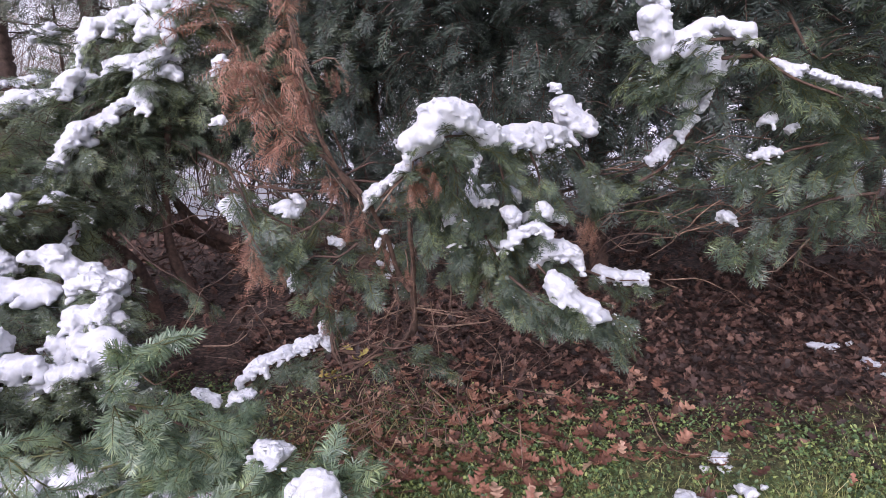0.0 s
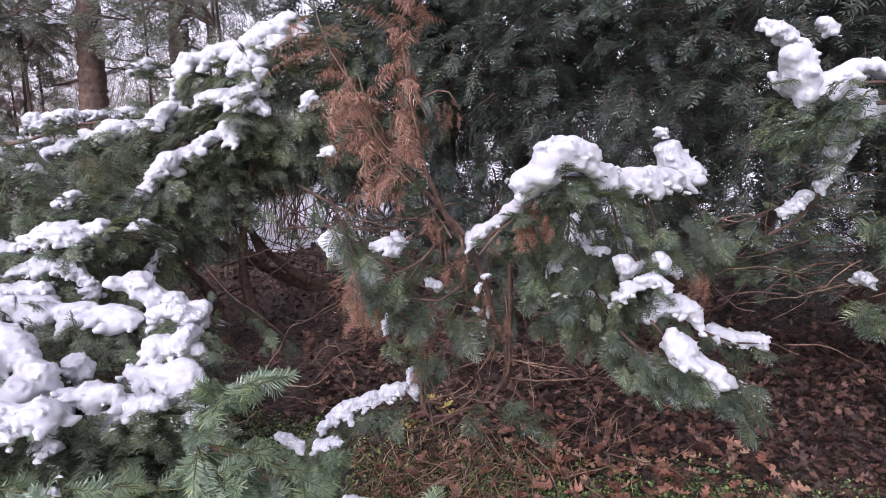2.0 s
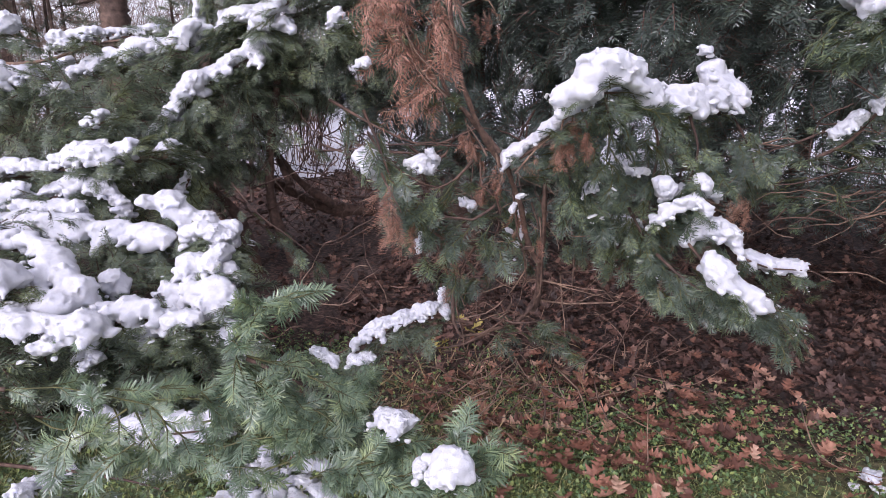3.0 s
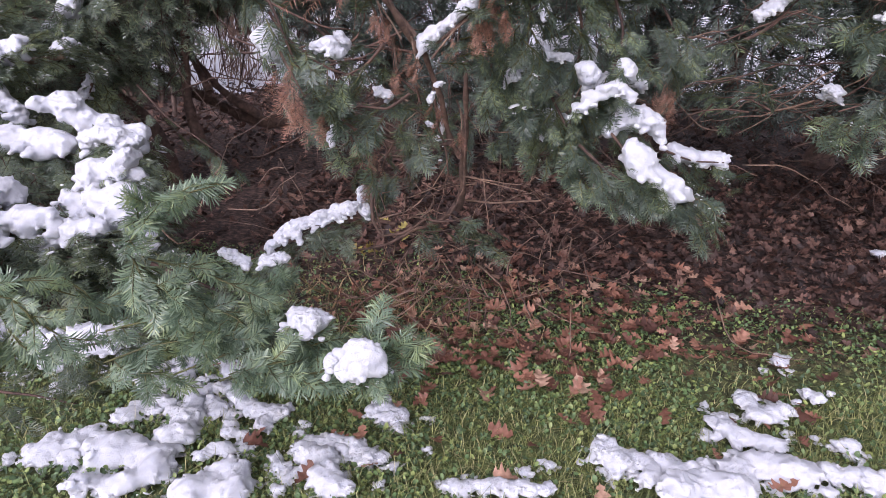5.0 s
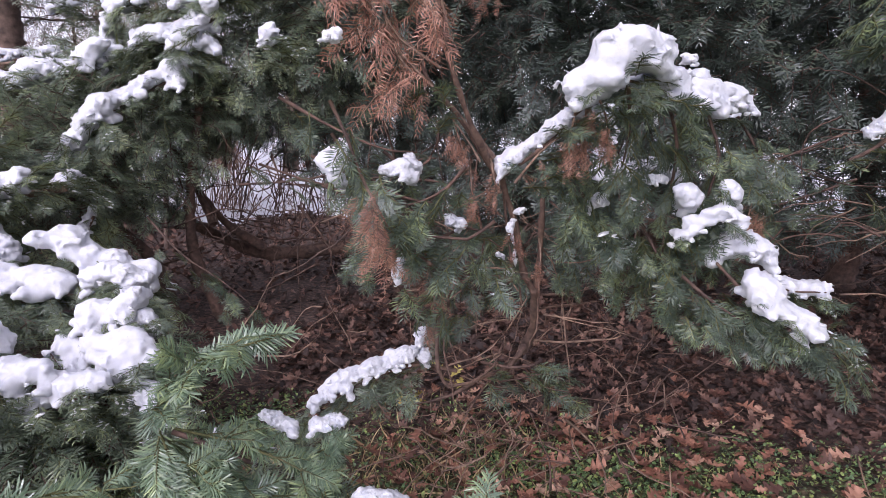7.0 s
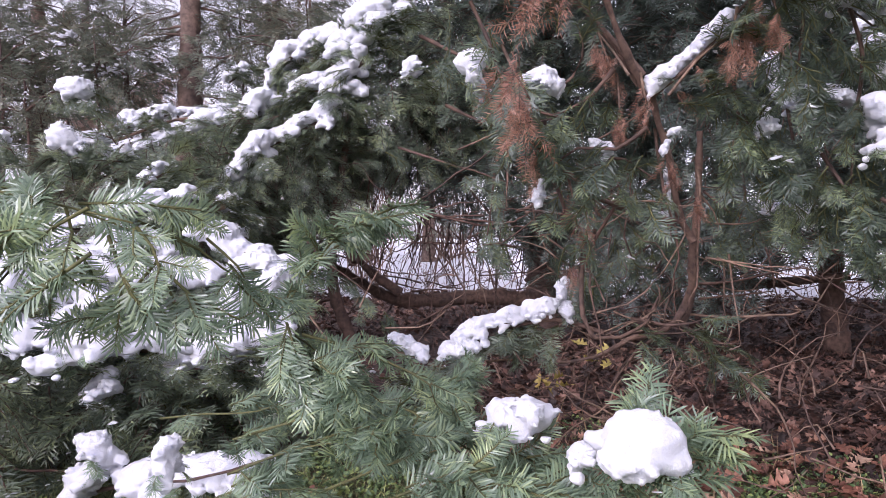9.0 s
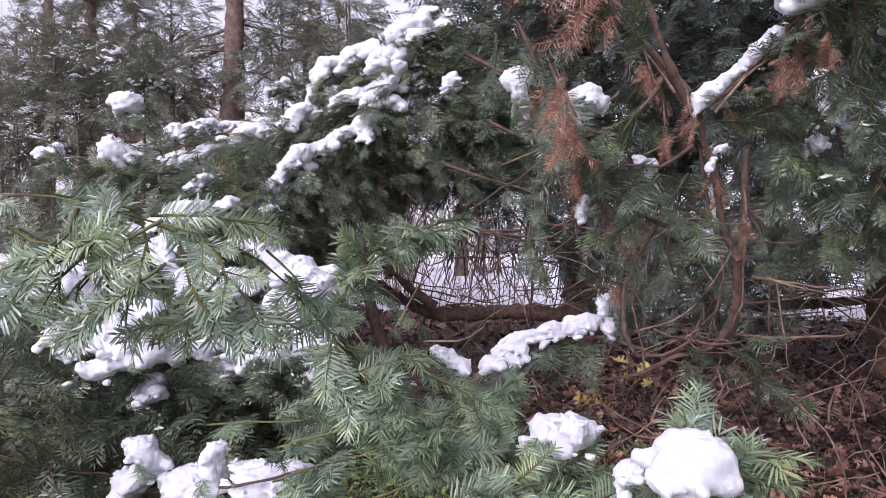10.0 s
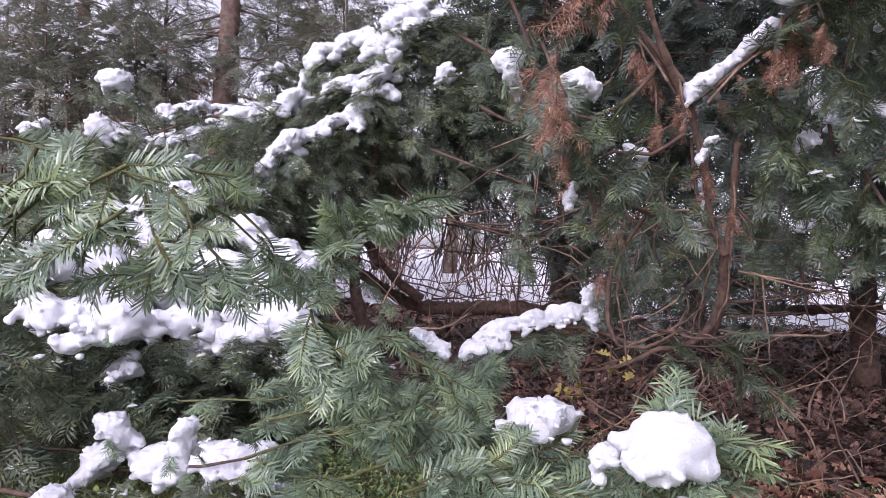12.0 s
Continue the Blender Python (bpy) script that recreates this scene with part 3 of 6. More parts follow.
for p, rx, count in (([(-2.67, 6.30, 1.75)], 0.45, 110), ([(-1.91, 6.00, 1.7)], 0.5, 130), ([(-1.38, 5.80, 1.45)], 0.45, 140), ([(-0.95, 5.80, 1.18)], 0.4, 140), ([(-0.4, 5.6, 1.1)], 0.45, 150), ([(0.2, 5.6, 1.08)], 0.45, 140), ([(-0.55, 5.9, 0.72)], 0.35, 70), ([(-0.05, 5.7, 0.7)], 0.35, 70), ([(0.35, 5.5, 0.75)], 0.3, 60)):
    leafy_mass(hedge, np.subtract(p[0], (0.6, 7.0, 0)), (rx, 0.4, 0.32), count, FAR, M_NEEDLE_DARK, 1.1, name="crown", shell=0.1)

# a yew row added farther back only to plug sky gaps in the crown
wood = thing("yew_tree", "dark yew added farther back to block sky behind the old crown", "tree", at=(2.5, 10.5, 0))
for x in (-2.0, 1.0, 4.0):
    tube_part("trunk", [(x, 0, -0.05), (x + 0.1, 0, 1.4), (x, 0, 4.0)], 0.13, 0.06, M_BARK, wood, 9, 0.06)
for c_, r_, count in (((-2.6, 0, 3.4), (1.8, 0.8, 1.8), 330), ((0.2, 0, 3.4), (1.9, 0.8, 1.8), 360), ((3.2, 0, 3.4), (2.0, 0.8, 1.9), 360), ((6.0, 0, 3.3), (2.0, 0.8, 1.9), 300)):
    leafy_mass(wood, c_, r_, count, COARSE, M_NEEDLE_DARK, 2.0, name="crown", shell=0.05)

# ---- snowy yew shrub behind, spreading towards the old path ----
shrub = thing("yew_shrub", "wide yew shrub with snow heaped along its arching branches", "shrub", at=(-2.6, 4.9, 0))
O1 = (-2.6, 4.9, 0.0)
for c_, r_, count in (
    ((-2.85, 5.15, 1.45), (0.55, 0.45, 0.5), 420),
    ((-3.15, 4.75, 1.15), (0.5, 0.4, 0.4), 320),
    ((-3.7, 4.7, 1.15), (0.8, 0.5, 0.55), 420),
    ((-2.2, 5.6, 2.05), (0.65, 0.5, 0.6), 420),
    ((-1.5, 5.75, 2.3), (0.6, 0.5, 0.7), 380),
    ((-2.8, 5.72, 1.9), (0.75, 0.45, 0.5), 360),
    ((-4.4, 4.6, 0.9), (0.8, 0.6, 0.7), 360),
):
    leafy_mass(shrub, np.subtract(c_, O1), r_, count, FAR, M_NEEDLE, 1.15)
tube_part("limb", rel([(-4.57, 4.15, 0.88), (-3.85, 4.12, 0.96), (-3.36, 4.10, 1.02), (-2.98, 4.08, 1.08), (-2.66, 4.05, 1.14)], O1), 0.03, 0.02, M_BARK_PALE, shrub, 9, 0.06, 0.002, "broken pale limb under the snow")
tube_part("limb", rel([(-4.96, 5.20, 1.76), (-4.43, 5.20, 1.80), (-3.97, 5.22, 1.93), (-3.65, 5.25, 1.97)], O1), 0.016, 0.009, M_BARK_PALE, shrub, 8, 0.06, 0.002)
for pts in ([(-2.3, 5.4, -0.03), (-2.5, 5.3, 0.7), (-2.3, 5.2, 1.9)], [(-2.6, 5.2, -0.03), (-2.7, 5.0, 0.6), (-3.2, 4.7, 1.1)], [(-3.4, 4.9, -0.03), (-3.5, 4.8, 0.8)]):
    tube_part("trunk", rel(pts, O1), 0.06, 0.025, M_BARK, shrub, 8, 0.08)

SHRUB_LINES = (
    ([(-1.93, 5.10, 2.64), (-2.12, 5.10, 2.55), (-2.31, 5.10, 2.47), (-2.58, 5.18, 2.44), (-2.85, 5.24, 2.40), (-3.00, 5.25, 2.16), (-3.02, 5.22, 1.96), (-3.20, 5.20, 1.87), (-3.46, 5.16, 1.83), (-3.72, 5.12, 1.80), (-4.1, 5.1, 1.66)], 0.062),
    ([(-2.09, 4.95, 2.25), (-2.33, 5.00, 2.09), (-2.55, 5.08, 2.10), (-2.72, 5.18, 2.06)], 0.06),
    ([(-2.36, 4.95, 2.03), (-2.16, 5.03, 2.02)], 0.058),
    ([(-2.96, 5.02, 2.0), (-3.12, 5.02, 1.9), (-3.32, 5.02, 1.86), (-3.52, 5.0, 1.82)], 0.06),
    ([(-2.32, 4.97, 1.90), (-2.50, 4.84, 1.76), (-2.72, 4.66, 1.60), (-2.76, 4.55, 1.52), (-2.98, 4.50, 1.24)], 0.06),
    ([(-3.78, 5.90, 2.46), (-3.62, 5.90, 2.53)], 0.05),
    ([(-4.20, 4.50, 1.61), (-3.97, 4.50, 1.65)], 0.05),
    ([(-4.55, 5.40, 1.74), (-4.36, 5.40, 1.77)], 0.05),
    ([(-4.14, 4.40, 2.01), (-4.00, 4.40, 1.99)], 0.05),
    ([(-4.20, 4.40, 1.65), (-4.13, 4.40, 1.59)], 0.06),
    ([(-2.65, 4.30, 0.96), (-2.71, 4.30, 0.85), (-2.79, 4.30, 0.76)], 0.03),
    ([(-1.65, 4.60, 2.00), (-1.62, 4.60, 2.01)], 0.045),
    ([(-3.28, 4.10, 1.28), (-3.12, 4.10, 1.36)], 0.045),
    ([(-2.80, 4.20, 1.10), (-2.69, 4.20, 1.17)], 0.04),
    ([(-2.36, 5.05, 2.35), (-2.14, 5.05, 2.41), (-1.99, 5.05, 2.51), (-1.79, 5.05, 2.59)], 0.072),
    ([(-2.28, 5.05, 2.50), (-2.09, 5.05, 2.58), (-1.91, 5.05, 2.68)], 0.058),
    ([(-3.90, 5.30, 2.00), (-3.65, 5.40, 2.03), (-3.50, 5.50, 2.07)], 0.035),
    ([(-4.32, 5.20, 1.92), (-4.08, 5.20, 1.98), (-3.91, 5.20, 2.00)], 0.045),
)
for pts, r_ in SHRUB_LINES:
    p = [tuple(np.subtract(q, (0, 0, r_ * 0.5))) for q in pts]
    leafy_branch(shrub, rel(p, O1), 0.014, 0.005, int(14 + 46 * length_of(np.array(pts))), 0.2, MID, M_NEEDLE, 0.6, 1.2, 0.0, frost=1.2)
    snow_on(pts, r_ * 1.35, 1.6, lift=0.035, over=(shrub, O1, MID, M_NEEDLE, 0.75))

# ---- low yew branches with heavy snow in the middle distance ----
low = thing("low_yew_shrub", "low spreading yew laden with thick snow", "shrub", at=(-2.6, 3.2, 0))
O2 = (-2.6, 3.2, 0.0)
for c_, r_, count in (
    ((-2.5, 3.1, 0.35), (0.7, 0.5, 0.3), 330),
    ((-3.4, 3.3, 0.5), (0.8, 0.6, 0.45), 330),
    ((-2.1, 2.85, 0.26), (0.45, 0.3, 0.22), 240),
    ((-2.9, 2.3, 0.3), (0.6, 0.45, 0.3), 280),
    ((-3.6, 2.3, 0.4), (0.7, 0.6, 0.5), 260),
):
    leafy_mass(low, np.subtract(c_, O2), r_, count, FAR, M_NEEDLE, 1.0)
LOW_LINES = (
    ([(-3.94, 4.00, 0.98), (-3.71, 3.98, 1.03), (-3.47, 3.97, 1.03), (-3.27, 3.95, 1.11), (-3.08, 3.93, 1.16), (-2.90, 3.92, 1.14), (-2.77, 3.90, 1.20)], 0.055),
    ([(-3.35, 3.80, 0.88), (-3.21, 3.80, 0.92), (-3.07, 3.80, 0.93), (-2.92, 3.80, 0.91), (-2.81, 3.80, 0.77)], 0.055),
    ([(-3.67, 3.70, 0.85), (-3.47, 3.70, 0.89)], 0.07),
    ([(-3.30, 3.50, 0.84), (-3.10, 3.50, 0.84), (-2.90, 3.50, 0.85)], 0.05),
    ([(-3.81, 3.50, 0.76), (-3.52, 3.47, 0.76), (-3.25, 3.43, 0.75), (-2.98, 3.40, 0.76), (-2.73, 3.37, 0.74), (-2.48, 3.33, 0.74), (-2.21, 3.30, 0.73)], 0.075),
    ([(-2.09, 3.30, 0.75), (-1.98, 3.30, 0.78), (-1.85, 3.30, 0.74)], 0.045),
    ([(-1.77, 3.15, 0.63), (-1.75, 3.15, 0.58)], 0.05),
    ([(-2.01, 3.10, 0.63), (-1.89, 3.10, 0.64), (-1.79, 3.10, 0.69)], 0.055),
    ([(-2.07, 3.05, 0.53), (-1.95, 3.01, 0.49), (-1.79, 2.98, 0.57), (-1.68, 2.94, 0.53), (-1.82, 2.90, 0.44)], 0.06),
    ([(-2.02, 2.70, 0.40), (-1.91, 2.70, 0.43), (-1.82, 2.70, 0.48), (-1.74, 2.70, 0.49)], 0.055),
    ([(-1.64, 2.80, 0.45), (-1.56, 2.80, 0.42)], 0.045),
    ([(-2.85, 2.90, 0.80), (-2.58, 2.82, 0.77), (-2.43, 2.74, 0.69), (-2.28, 2.66, 0.59), (-2.34, 2.58, 0.56), (-2.42, 2.50, 0.53)], 0.075),
    ([(-2.27, 2.90, 0.61), (-2.24, 2.90, 0.53)], 0.05),
    ([(-2.20, 2.70, 0.51), (-2.08, 2.70, 0.51), (-1.94, 2.70, 0.53)], 0.06),
    ([(-2.87, 2.50, 0.78), (-2.74, 2.50, 0.76), (-2.57, 2.50, 0.72), (-2.48, 2.50, 0.71)], 0.075),
    ([(-2.25, 3.40, 0.94), (-2.12, 3.40, 0.83), (-1.99, 3.40, 0.78), (-1.87, 3.40, 0.74)], 0.065),
    ([(-3.20, 3.80, 1.09), (-2.99, 3.80, 1.14), (-2.87, 3.80, 1.12)], 0.06),
    ([(-3.87, 4.50, 1.53), (-3.72, 4.50, 1.56)], 0.05),
    ([(-5.11, 4.60, 1.69), (-4.90, 4.60, 1.73)], 0.05),
    ([(-2.23, 2.60, 0.32), (-2.17, 2.60, 0.36)], 0.05),
)
for pts, r_ in LOW_LINES:
    p = [tuple(np.subtract(q, (0, 0, r_ * 0.5))) for q in pts]
    leafy_branch(low, rel(p, O2), 0.012, 0.005, int(14 + 42 * length_of(np.array(pts))), 0.17, MID, M_NEEDLE, 0.55, 1.05, 0.0, frost=1.0)
    snow_on(pts, r_ * 1.12, 1.7, lift=0.022, over=(low, O2, MID, M_NEEDLE, 0.7))

# ---- slender yew in the middle: forked stem, one dead side and one leafy snowy side ----
fork = thing("young_yew", "slender forked yew, half dead and russet, half snowy green", "tree", at=(-0.1, 2.75, 0))
O3 = (-0.1, 2.75, 0.0)
for pts, r0, r1 in (
    ([(-0.18, 2.80, 0.63), (-0.16, 2.77, 0.69), (-0.15, 2.73, 0.76), (-0.15, 2.70, 0.88), (-0.14, 2.67, 1.01), (-0.14, 2.63, 1.12), (-0.14, 2.60, 1.21)], 0.021, 0.012),
    ([(-0.16, 2.65, 0.88), (-0.19, 2.63, 0.93), (-0.21, 2.61, 0.99), (-0.23, 2.57, 1.11), (-0.26, 2.52, 1.21), (-0.28, 2.47, 1.29)], 0.015, 0.011),
    ([(-0.20, 2.62, 0.94), (-0.25, 2.57, 0.94), (-0.34, 2.52, 0.96), (-0.41, 2.46, 0.99), (-0.46, 2.38, 1.01), (-0.48, 2.30, 1.03)], 0.011, 0.007),
    ([(-0.48, 2.30, 1.03), (-0.51, 2.28, 1.06), (-0.57, 2.27, 1.12), (-0.61, 2.25, 1.16)], 0.007, 0.003),
    ([(-0.30, 2.47, 1.28), (-0.37, 2.38, 1.41), (-0.43, 2.30, 1.58), (-0.45, 2.25, 1.74), (-0.46, 2.20, 1.93)], 0.015, 0.007),
    ([(-0.32, 2.47, 1.31), (-0.42, 2.42, 1.46), (-0.49, 2.37, 1.54), (-0.58, 2.30, 1.63)], 0.011, 0.004),
    ([(-0.31, 2.45, 1.33), (-0.43, 2.42, 1.47), (-0.50, 2.40, 1.55), (-0.52, 2.38, 1.68), (-0.53, 2.35, 1.83)], 0.010, 0.005),
):
    tube_part("stem", rel(pts, O3), r0 * 0.8, r1 * 0.8, M_STEM, fork, 8, 0.13, 0.003)
# roots and bowed shoots at the foot, and a tangle of dry twigs
for pts, r0, pale in (
    ([(-0.47, 2.50, 0.89), (-0.48, 2.49, 0.78), (-0.48, 2.47, 0.69), (-0.46, 2.46, 0.62), (-0.42, 2.47, 0.60), (-0.34, 2.51, 0.62), (-0.28, 2.56, 0.67), (-0.25, 2.60, 0.74)], 0.011, 0),
    ([(-0.18, 2.75, 0.66), (-0.21, 2.70, 0.63), (-0.26, 2.65, 0.60), (-0.32, 2.60, 0.59), (-0.38, 2.57, 0.55), (-0.50, 2.53, 0.50), (-0.65, 2.50, 0.47)], 0.014, 0),
    ([(-0.19, 2.75, 0.64), (-0.28, 2.70, 0.57), (-0.34, 2.65, 0.53), (-0.42, 2.60, 0.46)], 0.009, 0),
    ([(-0.40, 2.60, 0.60), (-0.30, 2.60, 0.56), (-0.21, 2.60, 0.55)], 0.004, 1),
    ([(-0.46, 2.60, 0.74), (-0.37, 2.60, 0.76), (-0.34, 2.60, 0.78), (-0.34, 2.60, 0.81)], 0.0035, 1),
    ([(-0.30, 2.70, 0.66), (-0.28, 2.70, 0.61), (-0.22, 2.70, 0.56), (-0.20, 2.70, 0.54)], 0.0035, 1),
    ([(-0.32, 2.60, 0.64), (-0.26, 2.60, 0.69), (-0.25, 2.60, 0.74), (-0.26, 2.60, 0.76)], 0.004, 1),
    ([(-0.34, 2.60, 0.54), (-0.39, 2.60, 0.47), (-0.39, 2.60, 0.41)], 0.0035, 1),
    ([(-0.16, 2.90, 0.64), (-0.02, 2.90, 0.63), (0.12, 2.90, 0.65), (0.20, 2.90, 0.67), (0.20, 2.90, 0.69)], 0.006, 1),
    ([(-0.06, 3.30, 0.72), (0.09, 3.30, 0.73), (0.23, 3.30, 0.76), (0.33, 3.30, 0.77)], 0.008, 0),
    ([(-0.06, 3.30, 0.66), (0.06, 3.30, 0.67), (0.19, 3.30, 0.66)], 0.008, 0),
    ([(-0.00, 3.10, 0.84), (0.00, 3.10, 0.72), (0.01, 3.10, 0.56)], 0.006, 1),
    ([(0.12, 3.20, 0.97), (0.18, 3.20, 0.81), (0.21, 3.20, 0.69), (0.26, 3.20, 0.59)], 0.005, 0),
    ([(-0.06, 2.90, 0.94), (0.03, 2.90, 0.93), (0.09, 2.90, 0.94), (0.14, 2.90, 0.99)], 0.004, 1),
    ([(-0.14, 2.70, 1.03), (-0.10, 2.70, 0.96), (-0.10, 2.70, 0.88)], 0.004, 1),
    ([(-0.27, 2.60, 1.21), (-0.24, 2.60, 1.00), (-0.20, 2.60, 0.82), (-0.22, 2.60, 0.63)], 0.006, 0),
    ([(-0.15, 2.65, 1.13), (-0.14, 2.65, 0.98), (-0.13, 2.65, 0.80), (-0.13, 2.65, 0.64)], 0.008, 0),
    ([(-0.07, 2.60, 0.84), (-0.05, 2.60, 0.66), (-0.05, 2.60, 0.56)], 0.004, 1),
    ([(-0.14, 2.55, 0.83), (-0.01, 2.55, 0.81), (0.11, 2.55, 0.80)], 0.004, 1),
    ([(-0.11, 2.55, 0.83), (-0.03, 2.55, 0.80), (0.10, 2.55, 0.77), (0.11, 2.55, 0.75)], 0.003, 1),
    ([(-0.41, 2.50, 0.99), (-0.26, 2.50, 0.99), (-0.18, 2.50, 0.98)], 0.004, 1),
    ([(-0.45, 2.50, 0.67), (-0.32, 2.50, 0.72), (-0.20, 2.50, 0.88), (-0.19, 2.50, 0.92)], 0.004, 1),
    ([(-0.43, 2.50, 1.17), (-0.35, 2.50, 1.21), (-0.30, 2.50, 1.24), (-0.29, 2.50, 1.21), (-0.33, 2.50, 1.15)], 0.003, 1),
    ([(-0.82, 2.40, 1.14), (-0.71, 2.40, 1.19), (-0.61, 2.40, 1.24)], 0.003, 1),
    ([(-0.44, 2.40, 0.91), (-0.45, 2.40, 0.75), (-0.44, 2.40, 0.53)], 0.006, 0),
):
    tube_part("shoot", rel(pts, O3), r0 * (0.75 if r0 > 0.007 else 0.9), r0 * 0.3, M_BARK_PALE if pale else M_STEM, fork, 6, 0.12, 0.007)
for k in range(260):
    x, y, z = rng.normal(-0.35, 0.4), rng.uniform(2.3, 3.2), abs(rng.normal(0.1, 0.38)) + 0.04
    if k >= 130:
        x, y, z = rng.uniform(-0.7, 0.9), rng.uniform(2.9, 4.4), rng.uniform(0.35, 1.05)
    a = rng.uniform(0, 6.28)
    ln = rng.uniform(0.12, 0.42)
    e = (x + ln * math.cos(a), y + 0.4 * ln * math.sin(a), max(0.02, z + ln * rng.normal(0.1, 0.5)))
    p = [(x, y, z), tuple((np.array((x, y, z)) + e) / 2 + rng.normal(0, 0.04, 3)), e]
    tube_part("twig", rel(p, O3), rng.uniform(0.0022, 0.0042), 0.0012, M_BARK_PALE if k % 3 else M_BARK, fork, 4, 0.1, 0.014)
# dead sprays
DEAD_LINES = (
    ([(-0.48, 2.30, 1.52), (-0.57, 2.30, 1.62), (-0.61, 2.30, 1.74), (-0.65, 2.30, 1.89)], 30),
    ([(-0.52, 2.30, 1.54), (-0.61, 2.30, 1.65), (-0.67, 2.30, 1.80), (-0.71, 2.30, 1.92)], 30),
    ([(-0.44, 2.25, 1.67), (-0.47, 2.25, 1.79), (-0.49, 2.25, 1.93)], 26),
    ([(-0.42, 2.30, 1.74), (-0.49, 2.30, 1.91), (-0.51, 2.30, 2.05), (-0.49, 2.30, 2.16)], 34),
    ([(-0.46, 2.30, 1.57), (-0.58, 2.30, 1.66), (-0.65, 2.30, 1.80), (-0.77, 2.30, 1.99), (-0.82, 2.30, 2.13)], 44),
    ([(-0.43, 2.30, 1.81), (-0.36, 2.30, 1.83), (-0.32, 2.30, 1.78)], 8),
    ([(-0.35, 2.40, 1.32), (-0.39, 2.40, 1.39), (-0.42, 2.40, 1.43)], 7),
    ([(-0.25, 2.40, 1.26), (-0.17, 2.40, 1.36), (-0.09, 2.40, 1.42), (-0.03, 2.40, 1.50)], 12),
    ([(-0.06, 2.30, 1.52), (-0.02, 2.30, 1.46), (-0.01, 2.30, 1.42)], 8),
    ([(-0.63, 2.00, 1.30), (-0.61, 2.00, 1.25), (-0.58, 2.00, 1.18)], 18),
    ([(0.66, 2.90, 1.22), (0.64, 2.90, 1.13), (0.63, 2.90, 1.05)], 12),
    ([(-0.38, 2.42, 1.32), (-0.37, 2.42, 1.22)], 5),
    ([(-0.32, 2.42, 1.33), (-0.30, 2.42, 1.25)], 5),
    ([(-0.43, 2.40, 1.45), (-0.40, 2.40, 1.34)], 6),
    ([(-0.51, 2.40, 1.05), (-0.49, 2.40, 0.96)], 5),
    ([(-0.44, 2.45, 1.03), (-0.47, 2.45, 0.94)], 4),
    ([(-0.25, 2.50, 1.18), (-0.23, 2.50, 1.09)], 5),
    ([(-0.16, 2.55, 1.08), (-0.15, 2.55, 0.99)], 5),
    ([(-0.09, 2.35, 1.46), (-0.11, 2.35, 1.35)], 8),
    ([(-0.06, 2.35, 1.48), (-0.07, 2.35, 1.40)], 6),
    ([(-0.59, 2.25, 1.13), (-0.58, 2.25, 1.10)], 5),
    ([(-0.48, 2.50, 0.91), (-0.51, 2.50, 0.83)], 4),
)
for pts, count in DEAD_LINES:
    leafy_branch(fork, rel(pts, O3), 0.004, 0.002, int(count * (0.45 if count > 20 else 1.0)) + 1, 0.08 if count > 8 else 0.03, DEAD, M_NEEDLE_DEAD, 1.2, 0.95 if count > 20 else 0.6 if count > 8 else 0.42, 0.0, "dry dead branch", "withered russet needles", M_BARK_PALE)
